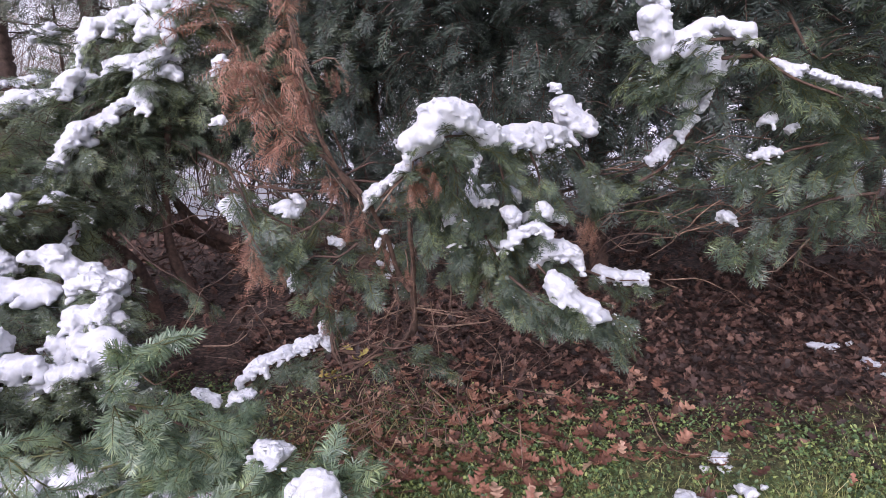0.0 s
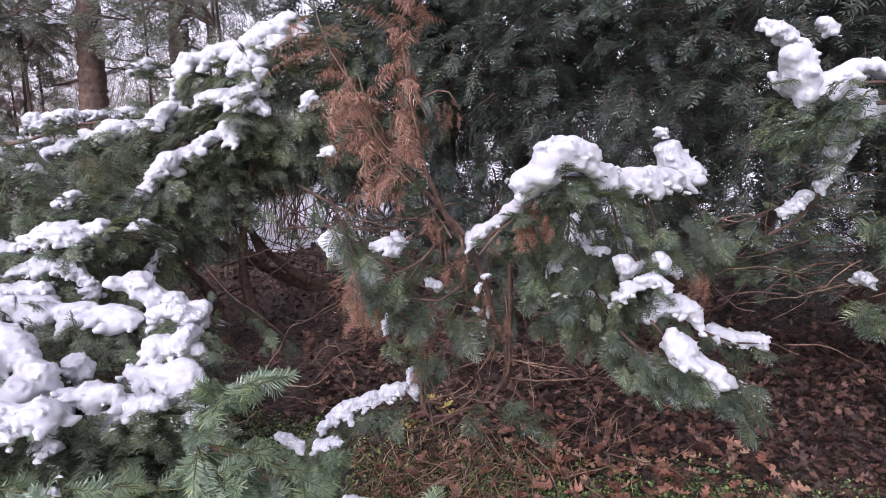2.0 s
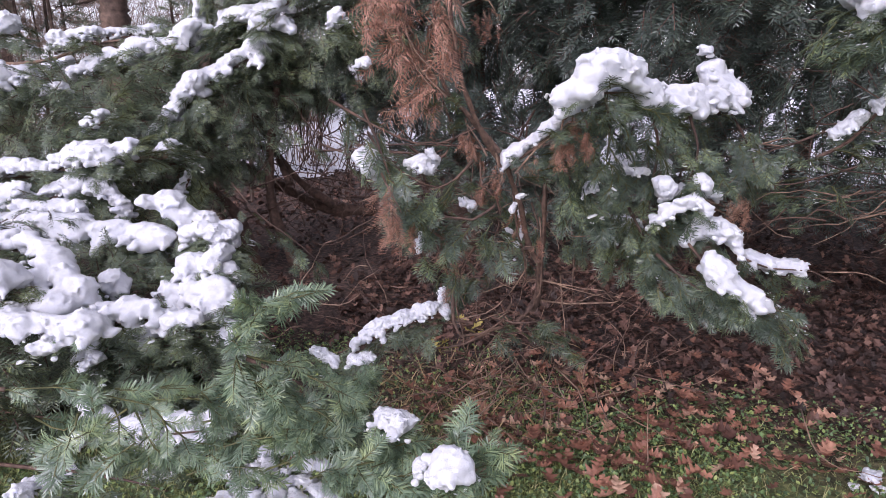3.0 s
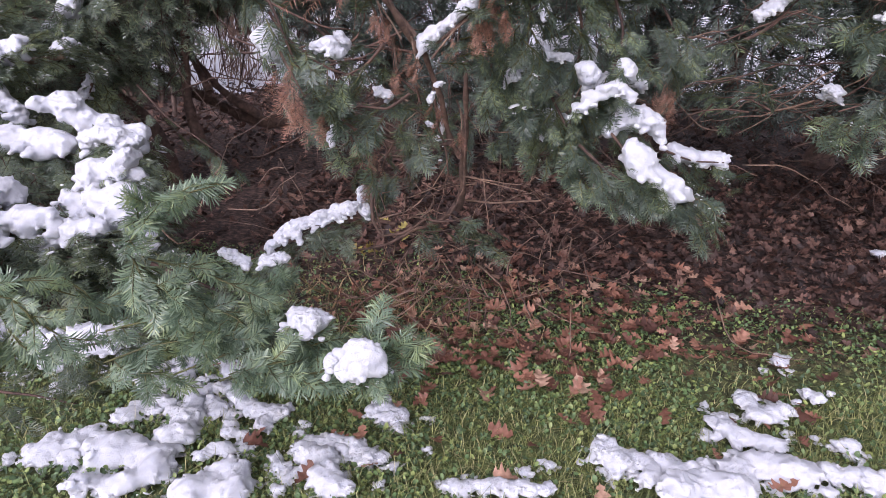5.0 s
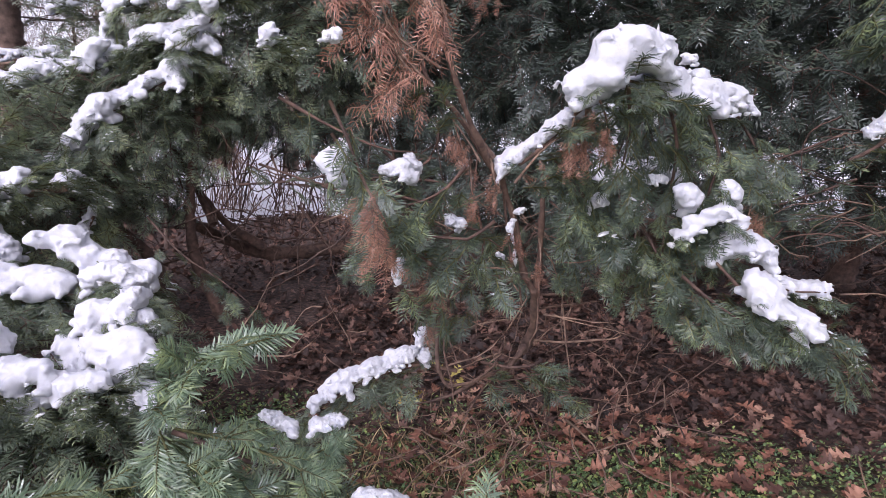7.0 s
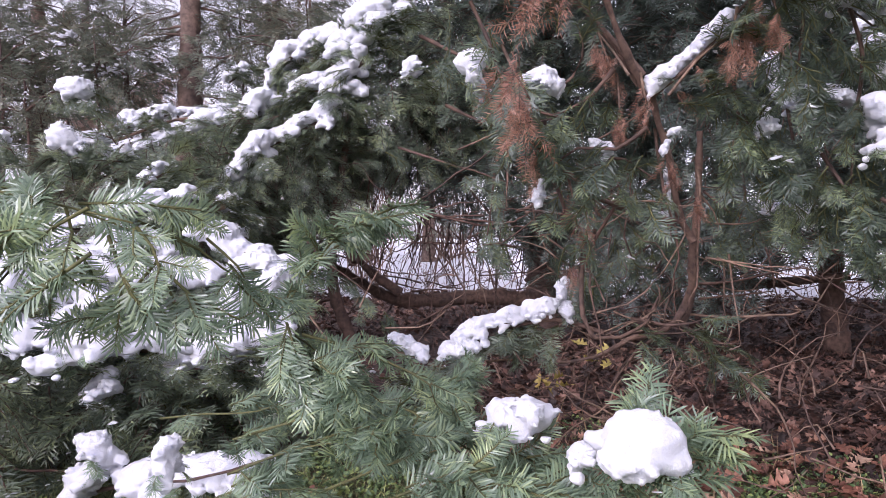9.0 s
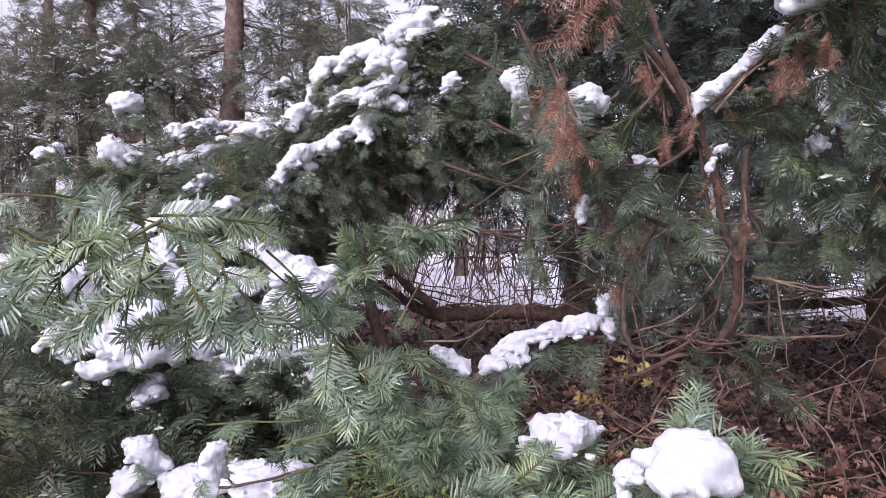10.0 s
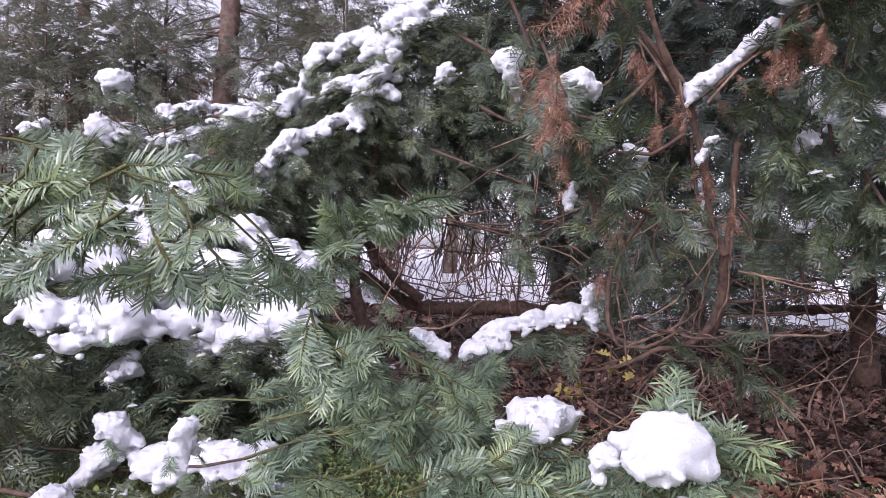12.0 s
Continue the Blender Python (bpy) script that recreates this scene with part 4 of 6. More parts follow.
# the leafy side and its hanging sprays
GREEN_LINES = (
    ([(-0.96, 2.50, 1.51), (-0.81, 2.50, 1.43), (-0.65, 2.50, 1.36), (-0.53, 2.50, 1.34)], 26, 0.2),
    ([(-0.93, 2.70, 1.34), (-0.75, 2.70, 1.26), (-0.53, 2.70, 1.29)], 20, 0.2),
    ([(-1.26, 3.20, 1.29), (-1.05, 3.20, 1.22), (-0.83, 3.20, 1.15)], 20, 0.2),
    ([(-0.28, 2.47, 1.28), (-0.17, 2.42, 1.36), (-0.08, 2.37, 1.46), (0.03, 2.30, 1.54), (0.17, 2.50, 1.52), (0.34, 2.70, 1.49), (0.54, 2.90, 1.48)], 70, 0.6),
    ([(0.04, 2.30, 1.52), (0.07, 2.38, 1.41), (0.08, 2.45, 1.31)], 30, 1.2),
    ([(0.21, 2.50, 1.48), (0.25, 2.53, 1.35), (0.24, 2.57, 1.18), (0.24, 2.60, 1.00)], 60, 0.9),
    ([(0.36, 2.60, 1.46), (0.40, 2.60, 1.33), (0.37, 2.60, 1.14), (0.46, 2.60, 1.01)], 60, 0.9),
    ([(0.57, 2.90, 1.47), (0.64, 2.90, 1.36), (0.69, 2.90, 1.24)], 36, 1.0),
    ([(0.17, 2.60, 1.12), (0.22, 2.60, 1.02), (0.27, 2.60, 0.90)], 50, 0.6),
    ([(0.36, 2.50, 1.03), (0.46, 2.44, 0.92), (0.56, 2.39, 0.86), (0.65, 2.33, 0.82)], 70, 0.4),
    ([(0.26, 2.45, 0.98), (0.36, 2.42, 0.90), (0.5, 2.40, 0.83)], 46, 0.3),
    ([(0.62, 2.80, 0.91), (0.75, 2.80, 0.86), (0.89, 2.80, 0.85)], 26, 0.5),
    ([(-0.07, 2.55, 1.34), (-0.05, 2.55, 1.24), (-0.07, 2.55, 1.13)], 10, 0.5),
    ([(0.11, 2.70, 1.27), (0.13, 2.70, 1.12), (0.11, 2.70, 0.98)], 34, 1.0),
    ([(-0.48, 2.50, 1.08), (-0.38, 2.50, 1.11), (-0.29, 2.50, 1.04)], 22, 0.5),
    ([(-0.58, 2.45, 1.22), (-0.55, 2.45, 1.13), (-0.51, 2.45, 1.03)], 9, 0.4),
    ([(-0.77, 2.35, 1.40), (-0.71, 2.35, 1.31), (-0.60, 2.35, 1.23), (-0.50, 2.35, 1.21)], 20, 0.2),
    ([(-0.63, 2.40, 1.35), (-0.54, 2.40, 1.29), (-0.47, 2.40, 1.38), (-0.48, 2.40, 1.45)], 15, 0.2),
    ([(-0.74, 2.20, 1.48), (-0.69, 2.20, 1.37), (-0.65, 2.20, 1.25), (-0.59, 2.20, 1.17)], 30, 0.5),
    ([(-0.39, 2.30, 1.31), (-0.46, 2.30, 1.24), (-0.56, 2.30, 1.20)], 22, 0.5),
    ([(-0.31, 2.30, 1.16), (-0.39, 2.30, 1.11), (-0.49, 2.30, 1.12), (-0.57, 2.30, 1.07)], 28, 0.5),
    ([(-0.56, 2.40, 1.06), (-0.52, 2.40, 0.97), (-0.53, 2.40, 0.88)], 10, 0.4),
    ([(-0.38, 2.60, 0.99), (-0.43, 2.60, 0.89), (-0.46, 2.60, 0.78)], 12, 0.4),
    ([(-0.13, 2.60, 1.34), (-0.05, 2.60, 1.26), (0.00, 2.60, 1.18), (0.09, 2.60, 1.09)], 60, 0.7),
    ([(-0.19, 2.70, 0.62), (-0.12, 2.70, 0.59), (-0.04, 2.70, 0.56)], 16, 0.4),
    ([(-0.35, 2.80, 1.13), (-0.33, 2.80, 1.02), (-0.36, 2.80, 0.91), (-0.34, 2.80, 0.82)], 16, 0.4),
    ([(-0.52, 2.80, 0.96), (-0.47, 2.80, 0.87), (-0.50, 2.80, 0.78)], 12, 0.4),
    ([(0.02, 3.00, 1.21), (0.05, 3.00, 1.05), (0.02, 3.00, 0.92)], 30, 0.6),
    ([(-0.21, 3.20, 1.03), (-0.17, 3.20, 0.88), (-0.25, 3.20, 0.73)], 26, 0.5),
    ([(-2.01, 3.70, 1.01), (-1.85, 3.70, 0.82), (-1.68, 3.70, 0.69), (-1.53, 3.70, 0.56)], 30, 0.3),
    ([(-0.85, 3.20, 1.17), (-0.86, 3.20, 1.03), (-0.87, 3.20, 0.87)], 22, 0.6),
    ([(-0.34, 2.60, 0.65), (-0.22, 2.60, 0.63), (-0.13, 2.60, 0.65)], 14, 0.2),
    ([(-0.50, 3.40, 1.10), (-0.37, 3.40, 1.00), (-0.24, 3.40, 0.96)], 26, 0.3),
    ([(-0.10, 3.50, 1.01), (-0.25, 3.50, 0.86), (-0.41, 3.50, 0.79)], 26, 0.3),
    ([(-0.00, 3.60, 1.11), (0.13, 3.60, 1.01), (0.28, 3.60, 0.99)], 26, 0.3),
    ([(-0.69, 3.40, 0.93), (-0.59, 3.40, 0.86), (-0.46, 3.40, 0.77)], 12, 0.3),
)
for pts, count, droop in GREEN_LINES:
    droop = min(droop, 0.4)
    thin = 0.5 if pts[-1][0] < -0.2 and count > 8 else 0.8
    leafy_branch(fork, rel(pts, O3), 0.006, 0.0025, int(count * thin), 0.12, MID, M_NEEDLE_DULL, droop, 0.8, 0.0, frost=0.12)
FORK_SNOW = (
    ([(-0.28, 2.47, 1.30), (-0.22, 2.45, 1.35), (-0.15, 2.42, 1.40), (-0.10, 2.40, 1.44)], 0.035, 0.3),
    ([(-0.07, 2.35, 1.50), (-0.04, 2.33, 1.55), (-0.00, 2.31, 1.60), (0.04, 2.30, 1.61), (0.09, 2.28, 1.59)], 0.076, 0.6),
    ([(0.14, 2.40, 1.54), (0.21, 2.50, 1.52), (0.32, 2.60, 1.53), (0.44, 2.70, 1.52), (0.53, 2.80, 1.51)], 0.06, 0.6),
    ([(0.58, 3.50, 1.74), (0.60, 3.50, 1.73)], 0.04, 0.5),
    ([(0.61, 3.50, 1.66), (0.64, 3.50, 1.60), (0.68, 3.50, 1.55), (0.75, 3.50, 1.53)], 0.075, 0.8),
    ([(0.13, 3.00, 1.49), (0.15, 3.00, 1.43), (0.15, 3.00, 1.39)], 0.034, 0.9),
    ([(0.13, 3.10, 1.33), (0.13, 3.10, 1.28), (0.12, 3.10, 1.25)], 0.03, 0.9),
    ([(0.18, 3.00, 0.97), (0.22, 3.00, 0.99)], 0.028, 0.9),
    ([(-0.00, 2.90, 1.17), (0.01, 2.90, 1.18)], 0.024, 0.8),
    ([(-0.23, 2.62, 1.08), (-0.23, 2.62, 1.06)], 0.014, 0.6),
    ([(-0.23, 2.62, 1.02), (-0.23, 2.62, 0.98)], 0.011, 0.6),
    ([(-0.26, 2.62, 0.95), (-0.24, 2.62, 0.95)], 0.012, 0.8),
    ([(-0.29, 2.62, 1.01), (-0.27, 2.62, 1.00)], 0.010, 0.8),
    ([(0.12, 3.00, 0.99), (0.15, 3.00, 1.00)], 0.026, 0.9),
    ([(0.19, 3.00, 0.99), (0.25, 3.00, 0.97), (0.26, 3.00, 0.98)], 0.026, 0.9),
    ([(0.17, 3.00, 0.90), (0.19, 3.00, 0.90)], 0.016, 0.9),
    ([(0.27, 2.50, 1.22), (0.28, 2.50, 1.20)], 0.035, 0.8),
    ([(0.24, 2.46, 1.11), (0.32, 2.46, 1.16), (0.39, 2.46, 1.17), (0.42, 2.46, 1.13)], 0.056, 1.0),
    ([(0.40, 2.50, 1.24), (0.42, 2.50, 1.21)], 0.028, 0.8),
    ([(0.40, 2.55, 1.04), (0.49, 2.52, 1.06), (0.54, 2.52, 1.02)], 0.04, 0.8),
    ([(0.42, 2.32, 0.97), (0.47, 2.32, 0.94), (0.53, 2.31, 0.89), (0.58, 2.30, 0.86)], 0.06, 0.9),
    ([(0.54, 2.33, 0.82), (0.57, 2.33, 0.81)], 0.025, 0.9),
    ([(0.69, 2.85, 0.88), (0.79, 2.85, 0.86), (0.88, 2.85, 0.85)], 0.04, 0.8),
    ([(-0.87, 2.43, 0.55), (-0.8, 2.46, 0.61), (-0.72, 2.5, 0.645), (-0.64, 2.54, 0.665), (-0.57, 2.58, 0.68)], 0.03, 0.7),
    ([(-0.54, 2.6, 0.74), (-0.545, 2.6, 0.69), (-0.52, 2.6, 0.65)], 0.022, 0.4),
    ([(-0.58, 2.36, 1.03), (-0.59, 2.36, 0.98)], 0.022, 0.5),
    ([(-0.55, 2.40, 1.32), (-0.54, 2.40, 1.28)], 0.022, 0.7),
    ([(-0.44, 2.45, 1.14), (-0.40, 2.45, 1.13)], 0.02, 0.7),
    ([(-0.25, 2.45, 1.14), (-0.26, 2.45, 1.11)], 0.013, 0.7),
    ([(-0.23, 2.45, 1.17), (-0.22, 2.45, 1.17)], 0.016, 0.7),
    ([(-0.60, 2.30, 1.29), (-0.57, 2.30, 1.30), (-0.54, 2.30, 1.27)], 0.024, 0.9),
    ([(-0.74, 2.20, 1.32), (-0.73, 2.20, 1.30)], 0.03, 0.9),
    ([(0.01, 2.58, 1.18), (0.03, 2.58, 1.19)], 0.026, 0.9),
    ([(0.08, 2.52, 1.27), (0.16, 2.52, 1.26), (0.21, 2.54, 1.26)], 0.016, 0.9),
    ([(-0.71, 2.10, 1.62), (-0.71, 2.10, 1.63)], 0.022, 0.9),
)
for pts, r_, lobes in FORK_SNOW:
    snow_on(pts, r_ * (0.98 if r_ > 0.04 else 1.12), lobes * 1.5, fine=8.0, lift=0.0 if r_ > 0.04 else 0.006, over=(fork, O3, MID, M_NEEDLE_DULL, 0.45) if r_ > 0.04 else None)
# the low twig under its line of snow
leafy_branch(fork, rel([(-0.42, 2.65, 0.6), (-0.55, 2.59, 0.64), (-0.65, 2.53, 0.63), (-0.76, 2.47, 0.59), (-0.88, 2.42, 0.52)], O3), 0.008, 0.003, 40, 0.13, MID, M_NEEDLE, 0.5, 0.8, 0.1)

# ---- yew at the edge, with a heavy snowy bough ----
edge_yew = thing("edge_yew", "yew shrub with a heavy snow-covered bough over bare twigs", "shrub", at=(1.9, 3.0, 0))
O4 = (1.9, 3.0, 0.0)
tube_part("trunk", rel([(3.3, 4.2, -0.03), (3.2, 4.0, 0.9), (2.6, 3.3, 1.9), (1.5, 2.7, 2.05)], O4), 0.05, 0.012, M_BARK, edge_yew, 9, 0.08)
EDGE_LINES = (
    ([(0.80, 2.60, 1.37), (0.89, 2.60, 1.42), (0.97, 2.60, 1.51), (1.03, 2.60, 1.63), (1.05, 2.60, 1.73)], 22, 0.5),
    ([(1.14, 2.40, 1.83), (1.00, 2.40, 1.82), (0.88, 2.40, 1.81), (0.78, 2.40, 1.79)], 60, 0.6),
    ([(1.11, 2.40, 1.89), (0.98, 2.40, 1.89), (0.84, 2.40, 1.89)], 50, 0.6),
    ([(1.18, 2.50, 1.86), (1.32, 2.50, 1.76), (1.47, 2.50, 1.69), (1.66, 2.50, 1.62)], 60, 0.6),
    ([(1.73, 2.60, 1.51), (1.56, 2.60, 1.50), (1.39, 2.60, 1.48), (1.24, 2.60, 1.42)], 60, 0.7),
    ([(1.81, 2.70, 1.28), (1.63, 2.70, 1.26), (1.45, 2.70, 1.20), (1.22, 2.70, 1.13)], 60, 0.7),
    ([(1.49, 2.90, 2.04), (1.62, 2.90, 1.85), (1.73, 2.90, 1.89)], 40, 0.6),
    ([(1.69, 4.20, 1.49), (1.45, 4.20, 1.39), (1.22, 4.20, 1.29), (1.01, 4.20, 1.22)], 34, 0.4),
    ([(1.59, 3.90, 1.25), (1.42, 3.90, 1.19), (1.20, 3.90, 1.12), (0.97, 3.90, 1.09)], 30, 0.3),
    ([(1.84, 4.40, 1.02), (1.57, 4.40, 0.98), (1.32, 4.40, 0.97)], 26, 0.3),
)
for pts, count, droop in EDGE_LINES:
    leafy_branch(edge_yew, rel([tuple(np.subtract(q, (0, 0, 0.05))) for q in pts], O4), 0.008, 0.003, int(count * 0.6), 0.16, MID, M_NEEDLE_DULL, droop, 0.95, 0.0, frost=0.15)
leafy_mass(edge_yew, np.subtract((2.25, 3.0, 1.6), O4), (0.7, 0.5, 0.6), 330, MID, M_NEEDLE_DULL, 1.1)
# unseen crown mass overhead, added to shade the ground on this side
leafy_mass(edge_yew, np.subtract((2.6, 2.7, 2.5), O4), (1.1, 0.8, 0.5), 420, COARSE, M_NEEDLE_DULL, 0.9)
for k in range(46):
    x, y, z = rng.uniform(0.85, 1.9), rng.uniform(2.6, 3.7), rng.uniform(0.75, 1.55)
    a, ln = rng.uniform(-0.7, 0.9), rng.uniform(0.2, 0.6) * rng.choice([-1, 1])
    p = [(x, y, z), (x + ln * 0.5, y, z + 0.5 * a * ln + rng.normal(0, 0.05)), (x + ln, y + rng.normal(0, 0.1), z + a * ln - rng.uniform(0, 0.15))]
    tube_part("twig", rel(p, O4), rng.uniform(0.0025, 0.005), 0.0012, M_BARK_PALE if k % 2 else M_BARK, edge_yew, 4, 0.1, 0.014)
for pts, r_, lobes in (
    ([(0.78, 2.40, 1.92), (0.81, 2.40, 1.87), (0.81, 2.40, 1.79)], 0.052, 1.2),
    ([(0.83, 2.40, 1.80), (0.91, 2.40, 1.84), (0.98, 2.40, 1.89), (1.07, 2.40, 1.87), (1.11, 2.40, 1.85)], 0.062, 1.3),
    ([(0.91, 2.40, 1.80), (0.98, 2.40, 1.78), (0.97, 2.40, 1.73)], 0.06, 1.0),
    ([(1.03, 2.50, 1.67), (1.00, 2.50, 1.60)], 0.03, 0.8),
    ([(0.97, 2.50, 1.56), (0.93, 2.50, 1.50)], 0.027, 0.8),
    ([(0.91, 2.55, 1.47), (0.83, 2.55, 1.40)], 0.025, 0.5),
    ([(1.30, 2.60, 1.55), (1.31, 2.60, 1.54)], 0.03, 1.0),
    ([(1.40, 2.60, 1.51), (1.41, 2.60, 1.52)], 0.022, 1.0),
    ([(1.26, 2.60, 1.41), (1.34, 2.60, 1.42)], 0.03, 1.0),
    ([(1.18, 2.70, 1.15), (1.20, 2.70, 1.15)], 0.024, 0.8),
    ([(1.30, 2.60, 1.77), (1.41, 2.60, 1.72)], 0.028, 1.0),
    ([(1.46, 2.60, 1.72), (1.59, 2.60, 1.67), (1.70, 2.60, 1.64)], 0.026, 1.0),
    ([(0.74, 2.60, 2.07), (0.82, 2.60, 2.04), (0.88, 2.60, 2.00)], 0.03, 1.0),
    ([(0.75, 2.50, 1.87), (0.83, 2.50, 1.83), (0.90, 2.50, 1.85), (0.95, 2.50, 1.81)], 0.035, 1.2),
    ([(0.97, 2.50, 1.79), (1.05, 2.50, 1.75), (1.10, 2.50, 1.76)], 0.035, 1.2),
    ([(0.98, 2.70, 2.09), (1.02, 2.70, 2.06)], 0.03, 1.0),
    ([(1.20, 2.80, 1.13), (1.26, 2.80, 1.12)], 0.025, 1.0),
    ([(0.13, 2.70, 1.28), (0.23, 2.70, 1.31), (0.32, 2.70, 1.26)], 0.029, 1.3),
    ([(0.35, 2.70, 1.17), (0.43, 2.70, 1.19), (0.51, 2.70, 1.16)], 0.026, 1.3),
):
    snow_on(pts, r_ * 1.0, lobes * 1.3, over=(edge_yew, O4, MID, M_NEEDLE, 0.6) if r_ > 0.04 else None)

# ---- yew boughs beside the camera ----
near = thing("near_yew", "close yew boughs with long glossy green needles", "shrub", at=(-1.6, 1.6, 0))
O5 = (-1.6, 1.6, 0.0)
tube_part("trunk", rel([(-2.6, 1.7, -0.03), (-2.5, 1.7, 0.3), (-2.2, 1.65, 0.55)], O5), 0.05, 0.03, M_BARK, near, 9, 0.08)
BOUGH_LINES = (
    ([(-1.22, 1.18, 0.93), (-1.14, 1.20, 0.93), (-1.11, 1.22, 0.92), (-1.03, 1.24, 0.90), (-0.95, 1.26, 0.88)], 7, 0.15),
    ([(-1.04, 1.20, 0.87), (-1.04, 1.20, 0.885), (-1.04, 1.20, 0.90)], 4, -0.3),
    ([(-0.92, 1.16, 0.85), (-0.95, 1.15, 0.83), (-1.00, 1.14, 0.80)], 5, 0.15),
    ([(-1.00, 1.15, 0.88), (-1.03, 1.15, 0.85), (-1.06, 1.15, 0.83)], 5, 0.15),
    ([(-1.03, 1.26, 0.91), (-0.97, 1.28, 0.91), (-0.90, 1.30, 0.90)], 5, 0.15),
    ([(-0.94, 1.25, 0.88), (-0.91, 1.25, 0.84), (-0.89, 1.25, 0.79)], 5, 0.15),
    ([(-0.93, 1.27, 0.84), (-0.89, 1.27, 0.81), (-0.87, 1.27, 0.79)], 4, 0.0),
    ([(-0.98, 1.30, 0.89), (-0.93, 1.36, 0.85), (-0.90, 1.42, 0.80)], 4, 0.0),
    ([(-0.99, 1.20, 0.90), (-0.98, 1.20, 0.86), (-0.98, 1.20, 0.82)], 4, 0.0),
    ([(-0.97, 1.24, 0.87), (-0.95, 1.23, 0.84), (-0.93, 1.22, 0.81)], 4, 0.0),
    ([(-1.13, 1.15, 0.89), (-1.07, 1.15, 0.87), (-1.03, 1.15, 0.89)], 5, 0.15),
    ([(-0.95, 1.40, 0.87), (-0.92, 1.40, 0.84), (-0.91, 1.40, 0.81)], 4, 0.0),
    ([(-1.03, 1.15, 0.91), (-1.04, 1.14, 0.87), (-1.06, 1.12, 0.85)], 5, 0.15),
    ([(-0.96, 1.20, 0.90), (-1.00, 1.18, 0.87), (-1.04, 1.16, 0.82)], 5, 0.15),
    ([(-0.92, 1.26, 0.84), (-0.94, 1.23, 0.80), (-0.95, 1.20, 0.78)], 5, 0.15),
)
for pts, count, droop in BOUGH_LINES:
    leafy_branch(near, rel(pts, O5), 0.0022, 0.0012, count, 0.012, NEAR, M_NEEDLE_NEAR, droop, 0.62, 0.0, below=0.0, bark=M_SHOOT, ahead=1.1, face=(0.25, -0.7, 0.65))
tube_part("branch", rel([(-2.3, 1.62, 0.5), (-1.9, 1.4, 0.75), (-1.5, 1.24, 0.9), (-1.22, 1.18, 0.93)], O5), 0.011, 0.005, M_BARK_PALE, near, 7, 0.06)
NEAR_LINES = (
    ([(-1.18, 2.00, 0.68), (-1.07, 1.97, 0.81), (-0.99, 1.93, 0.88), (-0.88, 1.90, 0.93)], 28, 0.05),
    ([(-1.12, 1.95, 0.69), (-1.09, 1.95, 0.62), (-1.04, 1.95, 0.56), (-1.02, 1.95, 0.50)], 24, 0.2),
    ([(-1.61, 2.15, 0.39), (-1.48, 2.15, 0.41), (-1.35, 2.15, 0.43), (-1.23, 2.15, 0.46)], 8, 0.0),
    ([(-1.32, 2.05, 0.38), (-1.15, 2.02, 0.44), (-0.99, 2.00, 0.50), (-0.85, 1.98, 0.50), (-0.76, 1.95, 0.47)], 28, 0.15),
    ([(-1.08, 1.95, 0.41), (-0.97, 1.92, 0.46), (-0.88, 1.88, 0.49), (-0.82, 1.85, 0.48)], 14, 0.05),
    ([(-1.03, 2.10, 0.36), (-0.80, 2.05, 0.42), (-0.66, 2.00, 0.40), (-0.55, 1.95, 0.42)], 24, 0.1),
    ([(-0.68, 1.80, 0.40), (-0.53, 1.77, 0.43), (-0.42, 1.75, 0.46), (-0.33, 1.72, 0.50)], 26, 0.1),
    ([(-0.38, 1.78, 0.48), (-0.36, 1.78, 0.53), (-0.35, 1.78, 0.57)], 4, -0.4),
    ([(-0.38, 1.80, 0.48), (-0.29, 1.80, 0.51), (-0.26, 1.80, 0.52)], 10, 0.0),
    ([(-0.93, 2.20, 0.51), (-0.84, 2.20, 0.50), (-0.77, 2.20, 0.52)], 12, 0.1),
    ([(-1.13, 2.05, 0.65), (-0.96, 2.05, 0.61), (-0.82, 2.05, 0.55), (-0.74, 2.05, 0.48)], 18, 0.2),
    ([(-1.07, 1.95, 0.61), (-1.00, 1.95, 0.59), (-0.96, 1.95, 0.55)], 10, 0.15),
    ([(-1.24, 1.90, 0.35), (-1.09, 1.90, 0.41), (-0.96, 1.90, 0.44)], 9, 0.1),
    ([(-0.99, 1.85, 0.35), (-0.86, 1.85, 0.41), (-0.74, 1.85, 0.44)], 10, 0.1),
    ([(-0.82, 1.80, 0.37), (-0.71, 1.80, 0.42), (-0.62, 1.80, 0.44)], 12, 0.1),
    ([(-1.27, 1.85, 0.30), (-1.17, 1.85, 0.34), (-1.03, 1.85, 0.35)], 8, 0.1),
)
for pts, count, droop in NEAR_LINES:
    leafy_branch(near, rel(pts, O5), 0.0038, 0.0016, int(count * 1.25), 0.03, NEAR, M_NEEDLE_NEAR, droop, 0.95, 0.0, below=0.0, bark=M_SHOOT, face=(0.2, -0.5, 0.8))
